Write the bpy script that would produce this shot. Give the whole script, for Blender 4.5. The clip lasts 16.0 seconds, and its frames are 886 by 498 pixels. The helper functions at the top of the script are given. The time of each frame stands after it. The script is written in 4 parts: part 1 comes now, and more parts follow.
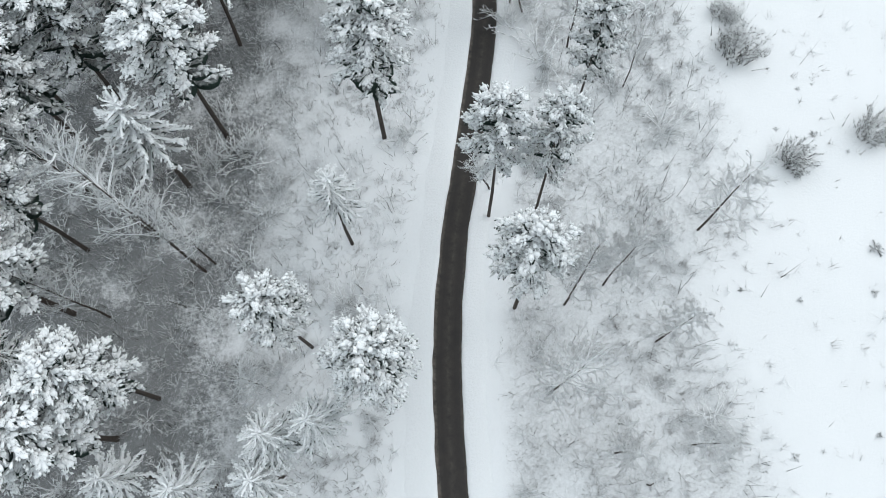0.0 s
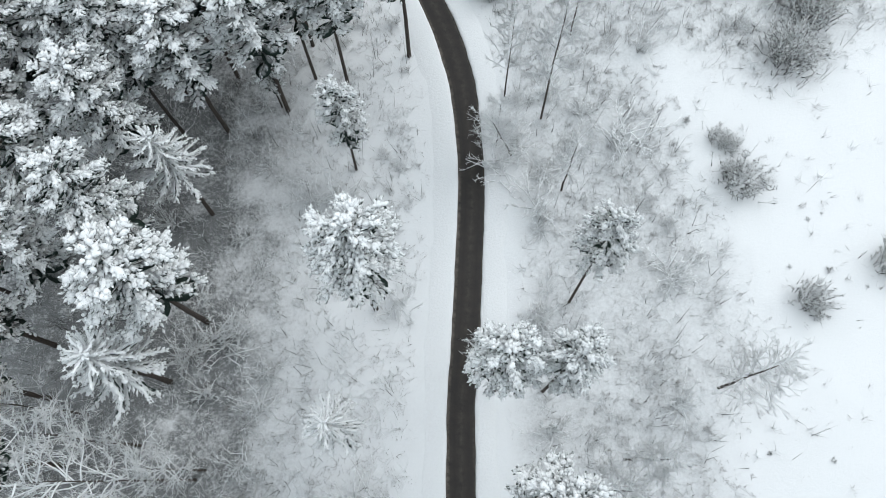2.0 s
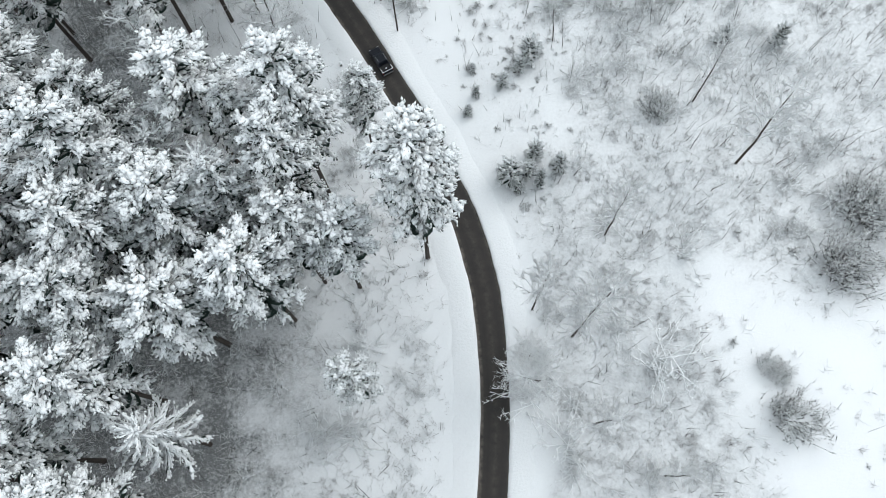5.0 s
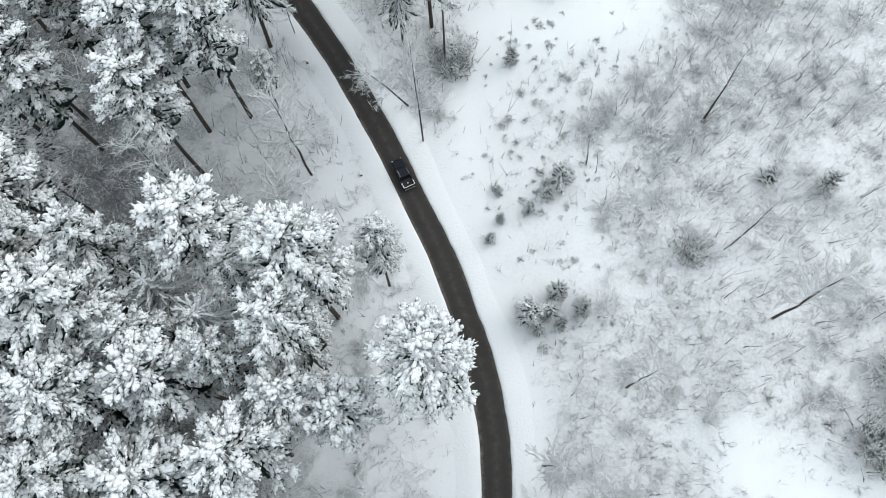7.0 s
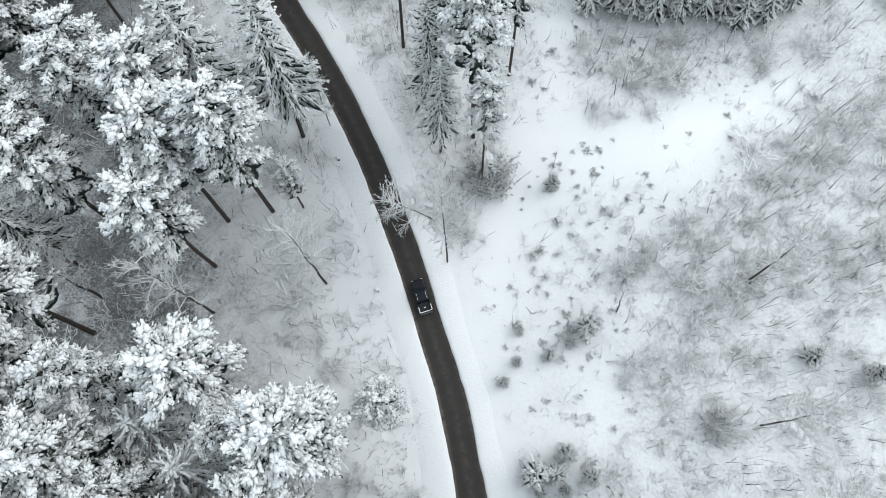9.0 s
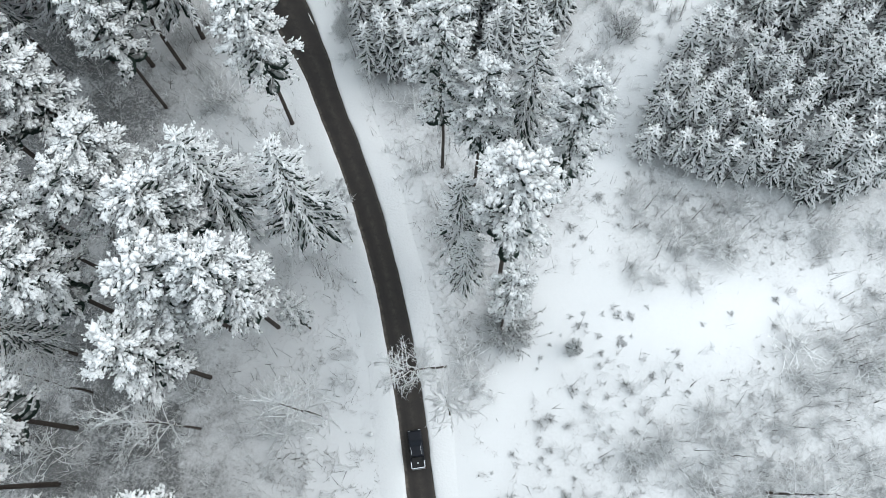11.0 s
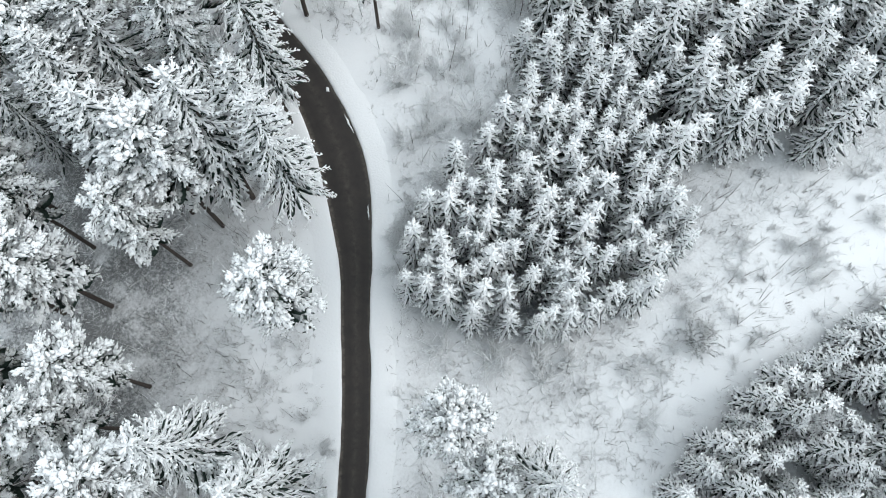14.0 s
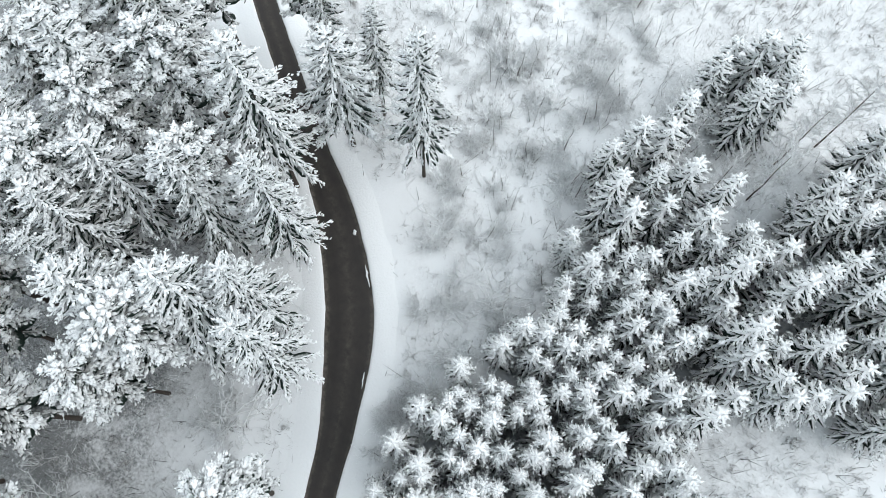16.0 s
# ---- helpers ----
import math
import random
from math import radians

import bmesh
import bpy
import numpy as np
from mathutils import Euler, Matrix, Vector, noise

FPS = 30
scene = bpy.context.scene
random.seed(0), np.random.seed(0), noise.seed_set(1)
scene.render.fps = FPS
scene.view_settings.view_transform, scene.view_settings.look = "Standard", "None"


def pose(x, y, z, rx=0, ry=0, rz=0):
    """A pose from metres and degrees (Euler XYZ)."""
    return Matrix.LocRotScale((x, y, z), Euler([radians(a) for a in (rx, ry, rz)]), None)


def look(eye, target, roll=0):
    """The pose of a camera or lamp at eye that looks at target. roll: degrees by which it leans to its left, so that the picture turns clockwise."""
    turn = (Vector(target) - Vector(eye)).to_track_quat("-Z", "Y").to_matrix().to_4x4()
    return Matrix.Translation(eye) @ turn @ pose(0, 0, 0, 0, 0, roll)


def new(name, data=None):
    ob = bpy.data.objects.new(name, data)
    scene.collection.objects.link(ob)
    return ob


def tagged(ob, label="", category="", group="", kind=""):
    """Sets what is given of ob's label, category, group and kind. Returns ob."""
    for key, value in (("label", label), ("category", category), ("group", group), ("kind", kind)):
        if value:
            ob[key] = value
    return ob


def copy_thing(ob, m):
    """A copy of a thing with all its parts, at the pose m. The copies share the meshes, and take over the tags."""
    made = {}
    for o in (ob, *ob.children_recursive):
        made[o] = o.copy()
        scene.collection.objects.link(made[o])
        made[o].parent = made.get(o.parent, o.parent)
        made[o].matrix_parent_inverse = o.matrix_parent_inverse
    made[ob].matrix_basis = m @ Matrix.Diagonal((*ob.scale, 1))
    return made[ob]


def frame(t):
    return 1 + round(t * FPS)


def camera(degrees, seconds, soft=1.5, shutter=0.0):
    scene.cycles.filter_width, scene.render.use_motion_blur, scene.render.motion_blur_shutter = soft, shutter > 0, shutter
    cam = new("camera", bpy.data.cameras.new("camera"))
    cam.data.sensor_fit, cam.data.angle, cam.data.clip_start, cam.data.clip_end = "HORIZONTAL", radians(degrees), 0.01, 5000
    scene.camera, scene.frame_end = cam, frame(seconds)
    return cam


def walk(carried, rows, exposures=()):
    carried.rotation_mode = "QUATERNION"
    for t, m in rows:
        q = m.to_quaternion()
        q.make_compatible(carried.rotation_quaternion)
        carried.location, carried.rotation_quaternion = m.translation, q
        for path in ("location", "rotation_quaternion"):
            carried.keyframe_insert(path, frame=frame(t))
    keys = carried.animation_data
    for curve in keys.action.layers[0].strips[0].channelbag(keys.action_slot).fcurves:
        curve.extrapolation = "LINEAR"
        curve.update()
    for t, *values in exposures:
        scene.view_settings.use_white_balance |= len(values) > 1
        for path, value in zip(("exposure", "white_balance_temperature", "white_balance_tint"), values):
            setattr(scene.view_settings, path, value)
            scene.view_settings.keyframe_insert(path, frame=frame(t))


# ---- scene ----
cam = camera(64.4, 16.0, soft=0.9)
METRES, EYE, TILT, LEAN, TURN = 185.0, 94.6, -72.6, 1.27, 0.0
ROWS = [
    (0.0, 0.0, 0.0, 0.0, -0.0, -0.0, -0.0),
    (0.5, -0.0015, 0.0095, 0.0327, -0.09, 0.08, 0.44),
    (1.0, -0.0028, 0.0189, 0.065, -0.34, 0.19, 1.36),
    (1.5, -0.0044, 0.0281, 0.0967, -0.9, 0.24, 3.16),
    (2.0, -0.0054, 0.037, 0.1276, -1.28, 0.24, 4.69),
    (2.5, -0.0063, 0.0459, 0.1573, -1.33, 0.3, 4.98),
    (3.0, -0.0065, 0.0546, 0.1865, -1.26, 0.33, 5.01),
    (3.5, -0.0069, 0.0633, 0.2158, -1.31, 0.3, 5.0),
    (4.0, -0.0061, 0.0717, 0.2431, -1.22, 0.38, 4.86),
    (6.5, 0.0009, 0.1099, 0.3748, 0.09, 0.19, 1.0),
    (7.0, 0.0015, 0.1178, 0.3996, 0.49, 0.2, -0.36),
    (7.5, 0.0017, 0.1256, 0.4242, 0.95, 0.2, -1.96),
    (8.0, 0.0017, 0.1335, 0.4484, 1.5, 0.21, -3.86),
    (8.5, 0.0017, 0.141, 0.4733, 2.13, 0.12, -5.9),
    (9.0, 0.0008, 0.1485, 0.4986, 2.71, 0.01, -7.9),
    (11.5, -0.0198, 0.1891, 0.6428, 6.6, -1.54, -20.02),
    (12.0, -0.0282, 0.1981, 0.674, 7.71, -1.99, -23.45),
    (12.5, -0.0383, 0.2073, 0.7064, 8.55, -2.41, -25.93),
    (13.0, -0.0503, 0.2166, 0.7386, 9.46, -2.86, -28.51),
    (13.5, -0.0642, 0.2258, 0.7715, 10.58, -3.54, -31.45),
    (14.0, -0.0799, 0.2352, 0.8037, 11.86, -4.28, -34.56),
    (14.5, -0.097, 0.2442, 0.8353, 13.38, -5.21, -37.83),
    (15.0, -0.1155, 0.2534, 0.8663, 15.14, -6.3, -41.07),
    (15.5, -0.136, 0.2624, 0.897, 17.04, -7.63, -44.15),
    (16.0, -0.1586, 0.2711, 0.9258, 19.07, -9.04, -47.3),
]
walk(cam, [(t, pose(0, 0, EYE, TILT, LEAN, TURN) @ pose(METRES * x, METRES * y, METRES * z, 90 + pitch, roll, yaw)) for t, x, y, z, yaw, pitch, roll in ROWS], [(0.0, 0.28), (4.0, 0.40), (9.0, 0.46), (12.0, 0.53), (16.0, 0.63)])

# ---- world and light: a bright overcast winter day ----
world = bpy.data.worlds.new("overcast_sky")
scene.world = world
world.use_nodes = True
wn = world.node_tree.nodes
wl = world.node_tree.links
wn.clear()
w_out = wn.new("ShaderNodeOutputWorld")
w_bg = wn.new("ShaderNodeBackground")
w_sky = wn.new("ShaderNodeTexSky")
w_sky.sky_type = "NISHITA"
w_sky.sun_disc = False
w_sky.sun_elevation = radians(32)
w_sky.sun_rotation = radians(-60)
w_sky.air_density, w_sky.dust_density, w_sky.ozone_density = 1.0, 4.0, 1.0
w_hsv = wn.new("ShaderNodeHueSaturation")
w_hsv.inputs["Saturation"].default_value = 0.18
w_mix = wn.new("ShaderNodeMixRGB")
w_mix.inputs["Fac"].default_value = 0.65
w_mix.inputs["Color2"].default_value = (8.05, 9.2, 9.95, 1)
wl.new(w_sky.outputs["Color"], w_hsv.inputs["Color"])
wl.new(w_hsv.outputs["Color"], w_mix.inputs["Color1"])
w_coord = wn.new("ShaderNodeTexCoord")
w_sep = wn.new("ShaderNodeSeparateXYZ")
w_rise = wn.new("ShaderNodeMapRange")
w_rise.inputs["From Min"].default_value, w_rise.inputs["From Max"].default_value = 0.0, 1.0
w_rise.inputs["To Min"].default_value, w_rise.inputs["To Max"].default_value = 0.45, 1.35
w_scale = wn.new("ShaderNodeMixRGB")
w_scale.blend_type = "MULTIPLY"
w_scale.inputs["Fac"].default_value = 1.0
wl.new(w_coord.outputs["Generated"], w_sep.inputs["Vector"])
wl.new(w_sep.outputs["Z"], w_rise.inputs["Value"])
wl.new(w_mix.outputs["Color"], w_scale.inputs["Color1"])
wl.new(w_rise.outputs["Result"], w_scale.inputs["Color2"])
wl.new(w_scale.outputs["Color"], w_bg.inputs["Color"])
w_bg.inputs["Strength"].default_value = 0.10
wl.new(w_bg.outputs["Background"], w_out.inputs["Surface"])

sun = new("sun", bpy.data.lights.new("sun", "SUN"))
sun.data.energy = 1.1
sun.data.angle = radians(50)
sun.data.color = (1.0, 0.985, 0.96)
sun.matrix_basis = look((60, 40, 70), (0, 0, 0))


# ---- materials ----
def material(name):
    m = bpy.data.materials.new(name)
    m.use_nodes = True
    n, l = m.node_tree.nodes, m.node_tree.links
    b = n["Principled BSDF"]
    return m, n, l, b


def noise_node(n, l, scale, detail=4.0, rough=0.55, coord="Object"):
    c = n.new("ShaderNodeTexCoord")
    t = n.new("ShaderNodeTexNoise")
    t.inputs["Scale"].default_value = scale
    t.inputs["Detail"].default_value = detail
    t.inputs["Roughness"].default_value = rough
    l.new(c.outputs[coord], t.inputs["Vector"])
    return t


def ramp_node(n, l, source, stops):
    r = n.new("ShaderNodeValToRGB")
    els = r.color_ramp.elements
    els[0].position, els[0].color = stops[0][0], (*stops[0][1], 1)
    els[1].position, els[1].color = stops[-1][0], (*stops[-1][1], 1)
    for p, c in stops[1:-1]:
        e = els.new(p)
        e.color = (*c, 1)
    l.new(source, r.inputs["Fac"])
    return r


def bump_node(n, l, b, source, strength, distance):
    u = n.new("ShaderNodeBump")
    u.inputs["Strength"].default_value = strength
    u.inputs["Distance"].default_value = distance
    l.new(source, u.inputs["Height"])
    l.new(u.outputs["Normal"], b.inputs["Normal"])


def mix_node(n, l, fac, a, c):
    x = n.new("ShaderNodeMixRGB")
    l.new(fac, x.inputs["Fac"])
    for sock, v in (("Color1", a), ("Color2", c)):
        if isinstance(v, tuple):
            x.inputs[sock].default_value = (*v, 1)
        else:
            l.new(v, x.inputs[sock])
    return x


def math_node(n, l, op, a, c, clamp=False):
    x = n.new("ShaderNodeMath")
    x.operation, x.use_clamp = op, clamp
    for i, v in enumerate((a, c)):
        if isinstance(v, (int, float)):
            x.inputs[i].default_value = v
        else:
            l.new(v, x.inputs[i])
    return x


SNOW = (0.915, 0.935, 0.945)
FLOOR_SNOW = (0.77, 0.783, 0.794)


def snow_ground_material():
    """Deep snow, thinner among the brush, where grass, moss and litter show through; the same dark colour paints tree
    shade on the forest floor.
    """
    m, n, l, b = material("snow_ground")
    # mask of thin snow and of the forest's painted shade
    attr = n.new("ShaderNodeAttribute")
    attr.attribute_name = "thin"
    fine = noise_node(n, l, 2.1, 8, 0.74)
    mid = noise_node(n, l, 0.16, 5, 0.6)
    grain = noise_node(n, l, 9.0, 5, 0.6)
    mixed = math_node(n, l, "MULTIPLY_ADD", fine.outputs["Fac"], 0.75)
    l.new(math_node(n, l, "MULTIPLY", mid.outputs["Fac"], 0.25).outputs["Value"], mixed.inputs[2])
    bare = ramp_node(n, l, mixed.outputs["Value"], [(0.36, (0.02, 0.02, 0.02)), (0.56, (0.5, 0.5, 0.5)), (0.66, (1.0, 1.0, 1.0))])
    amount = math_node(n, l, "MULTIPLY", bare.outputs["Color"], attr.outputs["Fac"], True)
    # litter tone, dark enough to double as shade between the old trees
    litter_shade = ramp_node(n, l, grain.outputs["Fac"], [(0.3, (0.09, 0.094, 0.095)), (0.7, (0.31, 0.32, 0.325))])
    tone = ramp_node(n, l, fine.outputs["Fac"], [(0.3, (0.74, 0.755, 0.768)), (0.7, FLOOR_SNOW)])
    col = mix_node(n, l, amount.outputs["Value"], tone.outputs["Color"], litter_shade.outputs["Color"])
    l.new(col.outputs["Color"], b.inputs["Base Color"])
    b.inputs["Roughness"].default_value = 0.75
    b.inputs["Specular IOR Level"].default_value = 0.25
    bump_node(n, l, b, fine.outputs["Fac"], 0.45, 0.13)
    return m


def snow_material(name, tint=FLOOR_SNOW):
    m, n, l, b = material(name)
    fine = noise_node(n, l, 3.0, 6, 0.6)
    r = ramp_node(n, l, fine.outputs["Fac"], [(0.25, tuple(0.96 * c for c in tint)), (0.75, tint)])
    l.new(r.outputs["Color"], b.inputs["Base Color"])
    b.inputs["Roughness"].default_value = 0.7
    b.inputs["Specular IOR Level"].default_value = 0.25
    bump_node(n, l, b, fine.outputs["Fac"], 0.5, 0.15)
    return m


def snowy_material(name, below, low, high, scale=2.2, spread=0.5, speckle=0.0):
    """A thing under snow: white where it faces the sky, its own colours elsewhere; low and high bound the slope at which snow holds."""
    m, n, l, b = material(name)
    geo = n.new("ShaderNodeNewGeometry")
    sep = n.new("ShaderNodeSeparateXYZ")
    l.new(geo.outputs["Normal"], sep.inputs["Vector"])
    patch = noise_node(n, l, scale, 5, 0.65)
    shift = math_node(n, l, "MULTIPLY", math_node(n, l, "SUBTRACT", patch.outputs["Fac"], 0.5).outputs["Value"], 2 * spread)
    slope = math_node(n, l, "ADD", sep.outputs["Z"], shift.outputs["Value"])
    cover = n.new("ShaderNodeMapRange")
    cover.inputs["From Min"].default_value, cover.inputs["From Max"].default_value = low, high
    l.new(slope.outputs["Value"], cover.inputs["Value"])
    held = cover.outputs["Result"]
    if speckle:
        # tips of needles that poke through the snow
        tips = noise_node(n, l, 8.0, 3, 0.7)
        gaps = ramp_node(n, l, tips.outputs["Fac"], [(speckle - 0.05, (0.12, 0.12, 0.12)), (speckle + 0.03, (1, 1, 1))])
        held = math_node(n, l, "MULTIPLY", held, gaps.outputs["Color"]).outputs["Value"]
    grain = noise_node(n, l, 14.0, 4, 0.6)
    own = ramp_node(n, l, grain.outputs["Fac"], [(0.3, below[0]), (0.7, below[1])])
    col = mix_node(n, l, held, own.outputs["Color"], SNOW)
    l.new(col.outputs["Color"], b.inputs["Base Color"])
    b.inputs["Roughness"].default_value = 0.8
    b.inputs["Specular IOR Level"].default_value = 0.2
    bump_node(n, l, b, grain.outputs["Fac"], 0.9, 0.1)
    return m


def asphalt_material():
    m, n, l, b = material("wet_asphalt")
    grain = noise_node(n, l, 30.0, 4, 0.7)
    blot = noise_node(n, l, 0.5, 5, 0.6)
    g = ramp_node(n, l, grain.outputs["Fac"], [(0.3, (0.022, 0.020, 0.019)), (0.7, (0.046, 0.042, 0.040))])
    wet = ramp_node(n, l, blot.outputs["Fac"], [(0.35, (0.020, 0.018, 0.017)), (0.7, (0.045, 0.039, 0.035))])
    x = n.new("ShaderNodeMixRGB")
    x.inputs["Fac"].default_value = 0.55
    l.new(g.outputs["Color"], x.inputs["Color1"])
    l.new(wet.outputs["Color"], x.inputs["Color2"])
    # slush between the wheel tracks and along the edges
    attr = n.new("ShaderNodeAttribute")
    attr.attribute_name = "slush"
    streak = noise_node(n, l, 1.1, 6, 0.7)
    sl = math_node(n, l, "MULTIPLY", attr.outputs["Fac"], ramp_node(n, l, streak.outputs["Fac"], [(0.35, (0, 0, 0)), (0.75, (1, 1, 1))]).outputs["Color"], True)
    col = mix_node(n, l, sl.outputs["Value"], x.outputs["Color"], (0.34, 0.295, 0.25))
    l.new(col.outputs["Color"], b.inputs["Base Color"])
    rr = ramp_node(n, l, blot.outputs["Fac"], [(0.3, (0.55, 0.55, 0.55)), (0.7, (0.8, 0.8, 0.8))])
    l.new(rr.outputs["Color"], b.inputs["Roughness"])
    b.inputs["Specular IOR Level"].default_value = 0.2
    bump_node(n, l, b, grain.outputs["Fac"], 0.3, 0.01)
    return m


def plain_material(name, colour, rough=0.5, metal=0.0, coat=0.0, gloss=0.5):
    m, n, l, b = material(name)
    t = noise_node(n, l, 6.0, 4, 0.6)
    r = ramp_node(n, l, t.outputs["Fac"], [(0.3, tuple(0.8 * c for c in colour)), (0.7, colour)])
    l.new(r.outputs["Color"], b.inputs["Base Color"])
    b.inputs["Roughness"].default_value = rough
    b.inputs["Metallic"].default_value = metal
    b.inputs["Coat Weight"].default_value = coat
    b.inputs["Specular IOR Level"].default_value = gloss
    return m


M_GROUND = snow_ground_material()
M_SNOW = snow_material("snow")
M_ROAD = asphalt_material()
M_NEEDLES = snowy_material("snow_laden_needles", ((0.012, 0.023, 0.018), (0.042, 0.068, 0.055)), -0.5, 0.15, 1.3, 0.35, 0.36)
M_SPRUCE = snowy_material("snowy_spruce_needles", ((0.012, 0.023, 0.018), (0.042, 0.068, 0.055)), -0.8, -0.3, 1.6, 0.4, 0.33)
M_DUSTED = snowy_material("dusted_spruce_needles", ((0.016, 0.03, 0.024), (0.055, 0.085, 0.07)), -0.85, -0.3, 1.6, 0.45, 0.34)
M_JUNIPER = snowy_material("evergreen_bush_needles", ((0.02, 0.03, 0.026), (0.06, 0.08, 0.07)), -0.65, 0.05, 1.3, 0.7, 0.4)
M_DARK = snowy_material("dark_needles", ((0.012, 0.024, 0.02), (0.045, 0.07, 0.058)), 0.6, 1.4, 2.6, 0.75)
M_BARK = snowy_material("pine_bark", ((0.045, 0.038, 0.033), (0.11, 0.09, 0.078)), 0.45, 0.9, 3.0, 0.3)
M_TWIG = snowy_material("frosted_twigs", ((0.17, 0.165, 0.162), (0.38, 0.375, 0.37)), -0.5, 0.15, 2.5, 0.4)
M_BRUSH = snowy_material("frosted_brush", ((0.135, 0.122, 0.12), (0.32, 0.298, 0.292)), 0.0, 0.6, 0.7, 0.6)
M_TUSSOCK = snowy_material("frosted_tussocks", ((0.14, 0.124, 0.12), (0.335, 0.305, 0.298)), 0.1, 0.8, 0.6, 0.6)
M_STEM = snowy_material("dark_stems", ((0.03, 0.028, 0.026), (0.09, 0.085, 0.08)), 0.5, 1.1, 2.5, 0.5)
M_SHRUB = snowy_material("dark_shrub", ((0.028, 0.03, 0.027), (0.09, 0.09, 0.085)), 0.15, 0.7, 2.5, 0.5)


# ---- mesh helpers ----
class Bag:
    """Collects vertices and faces of one mesh."""

    def __init__(self):
        self.v, self.f, self.count = [], [], 0

    def add(self, verts, faces):
        base = self.count
        self.v.append(np.asarray(verts, float))
        self.f.extend([tuple(i + base for i in face) for face in faces])
        self.count += len(verts)

    def mesh(self, name, mat, smooth=True):
        me = bpy.data.meshes.new(name)
        me.from_pydata(np.concatenate(self.v).tolist(), [], self.f)
        me.materials.append(mat)
        if smooth:
            me.polygons.foreach_set("use_smooth", [True] * len(me.polygons))
        me.update()
        return me


def tube(bag, points, radii, sides=5, tip=True):
    """A tapered tube through points; it closes in a point at the far end."""
    points = np.asarray(points, float)
    k = len(points)
    along = np.gradient(points, axis=0)
    along /= np.linalg.norm(along, axis=1)[:, None] + 1e-9
    up = np.where(np.abs(along[:, 2:3]) > 0.9, [[1.0, 0, 0]], [[0, 0, 1.0]])
    a = np.cross(along, up)
    a /= np.linalg.norm(a, axis=1)[:, None]
    b = np.cross(a, along)
    ang = np.arange(sides) * 2 * math.pi / sides
    rings = k - 1 if tip else k
    verts, faces = [], []
    for i in range(rings):
        verts.append(points[i] + radii[i] * (np.cos(ang)[:, None] * a[i] + np.sin(ang)[:, None] * b[i]))
    verts = np.concatenate(verts)
    for i in range(rings - 1):
        for j in range(sides):
            q = (j + 1) % sides
            faces.append((i * sides + j, i * sides + q, (i + 1) * sides + q, (i + 1) * sides + j))
    if tip:
        verts = np.concatenate([verts, points[-1:]])
        last, top = (rings - 1) * sides, len(verts) - 1
        faces += [(last + j, last + (j + 1) % sides, top) for j in range(sides)]
    bag.add(verts, faces)


def finger(bag, rng, p, d, length, r, droop=0.15, sides=3):
    """A snow-laden shoot: swells towards its end and droops a little."""
    d = np.asarray(d, float)
    s = np.array([0.0, 0.78, 1.0])
    pts = p + s[:, None] * d * length
    pts[:, 2] -= droop * length * s**2
    tube(bag, pts, np.array([0.7, 1.0, 0.0]) * r * rng.uniform(0.8, 1.2, 3), sides)


ICO = []
for a in range(5):
    t = a * 2 * math.pi / 5
    ICO += [(0.447, 0.894 * math.cos(t), 0.894 * math.sin(t)), (-0.447, 0.894 * math.cos(t + math.pi / 5), 0.894 * math.sin(t + math.pi / 5))]
ICO = np.array(ICO + [(1, 0, 0), (-1, 0, 0)])
ICO_FACES = [f for a in range(5) for f in ((2 * a, (2 * a + 2) % 10, 10), (2 * a, 2 * a + 1, (2 * a + 2) % 10), ((2 * a + 2) % 10, 2 * a + 1, (2 * a + 3) % 10), (2 * a + 1, 11, (2 * a + 3) % 10))]


def tuft(bag, rng, p, d, length, width, height, rough=0.22, droop=0.3):
    """A lump of snow that lies on a spray of needles: longer than wide, ragged, bent down at its far end."""
    d = np.asarray(d, float)
    side = np.array([-d[1], d[0], 0.0])
    side /= np.linalg.norm(side) + 1e-9
    up = np.cross(d, side)
    up *= np.sign(up[2]) or 1.0
    v = ICO * rng.uniform(1 - rough, 1 + rough, (12, 1)) + rng.normal(0, 0.35 * rough, (12, 3))
    out = p + np.outer(v[:, 0], 0.5 * length * d) + np.outer(v[:, 1], 0.5 * width * side) + np.outer(v[:, 2], 0.5 * height * up)
    out[:, 2] -= droop * 0.5 * length * np.clip(v[:, 0], 0, 2) ** 2
    bag.add(out, ICO_FACES)


def spike(bag, rng, p, e, width):
    """A lumpy shoot from p to e: thickest past its middle, kinked."""
    p, e = np.asarray(p, float), np.asarray(e, float)
    d = e - p
    ln = np.linalg.norm(d) + 1e-9
    d /= ln
    side = np.array([-d[1], d[0], 0.0])
    side /= np.linalg.norm(side) + 1e-9
    up = np.cross(d, side)
    m = p + d * ln * rng.uniform(0.45, 0.7) + side * rng.normal(0, 0.07 * ln) + up * rng.normal(0, 0.05 * ln)
    w = width * rng.uniform(0.7, 1.3, 4)
    bag.add([p, m + side * w[0], m + up * w[1], m - side * w[2], m - up * w[3], e], [(0, 2, 1), (0, 3, 2), (0, 4, 3), (0, 1, 4), (5, 1, 2), (5, 2, 3), (5, 3, 4), (5, 4, 1)])


def unit(az, el):
    return np.array([math.cos(az) * math.cos(el), math.sin(az) * math.cos(el), math.sin(el)])


def part(name, me, parent, label=""):
    ob = new(name, me)
    ob.parent = parent
    return tagged(ob, label) if label else ob


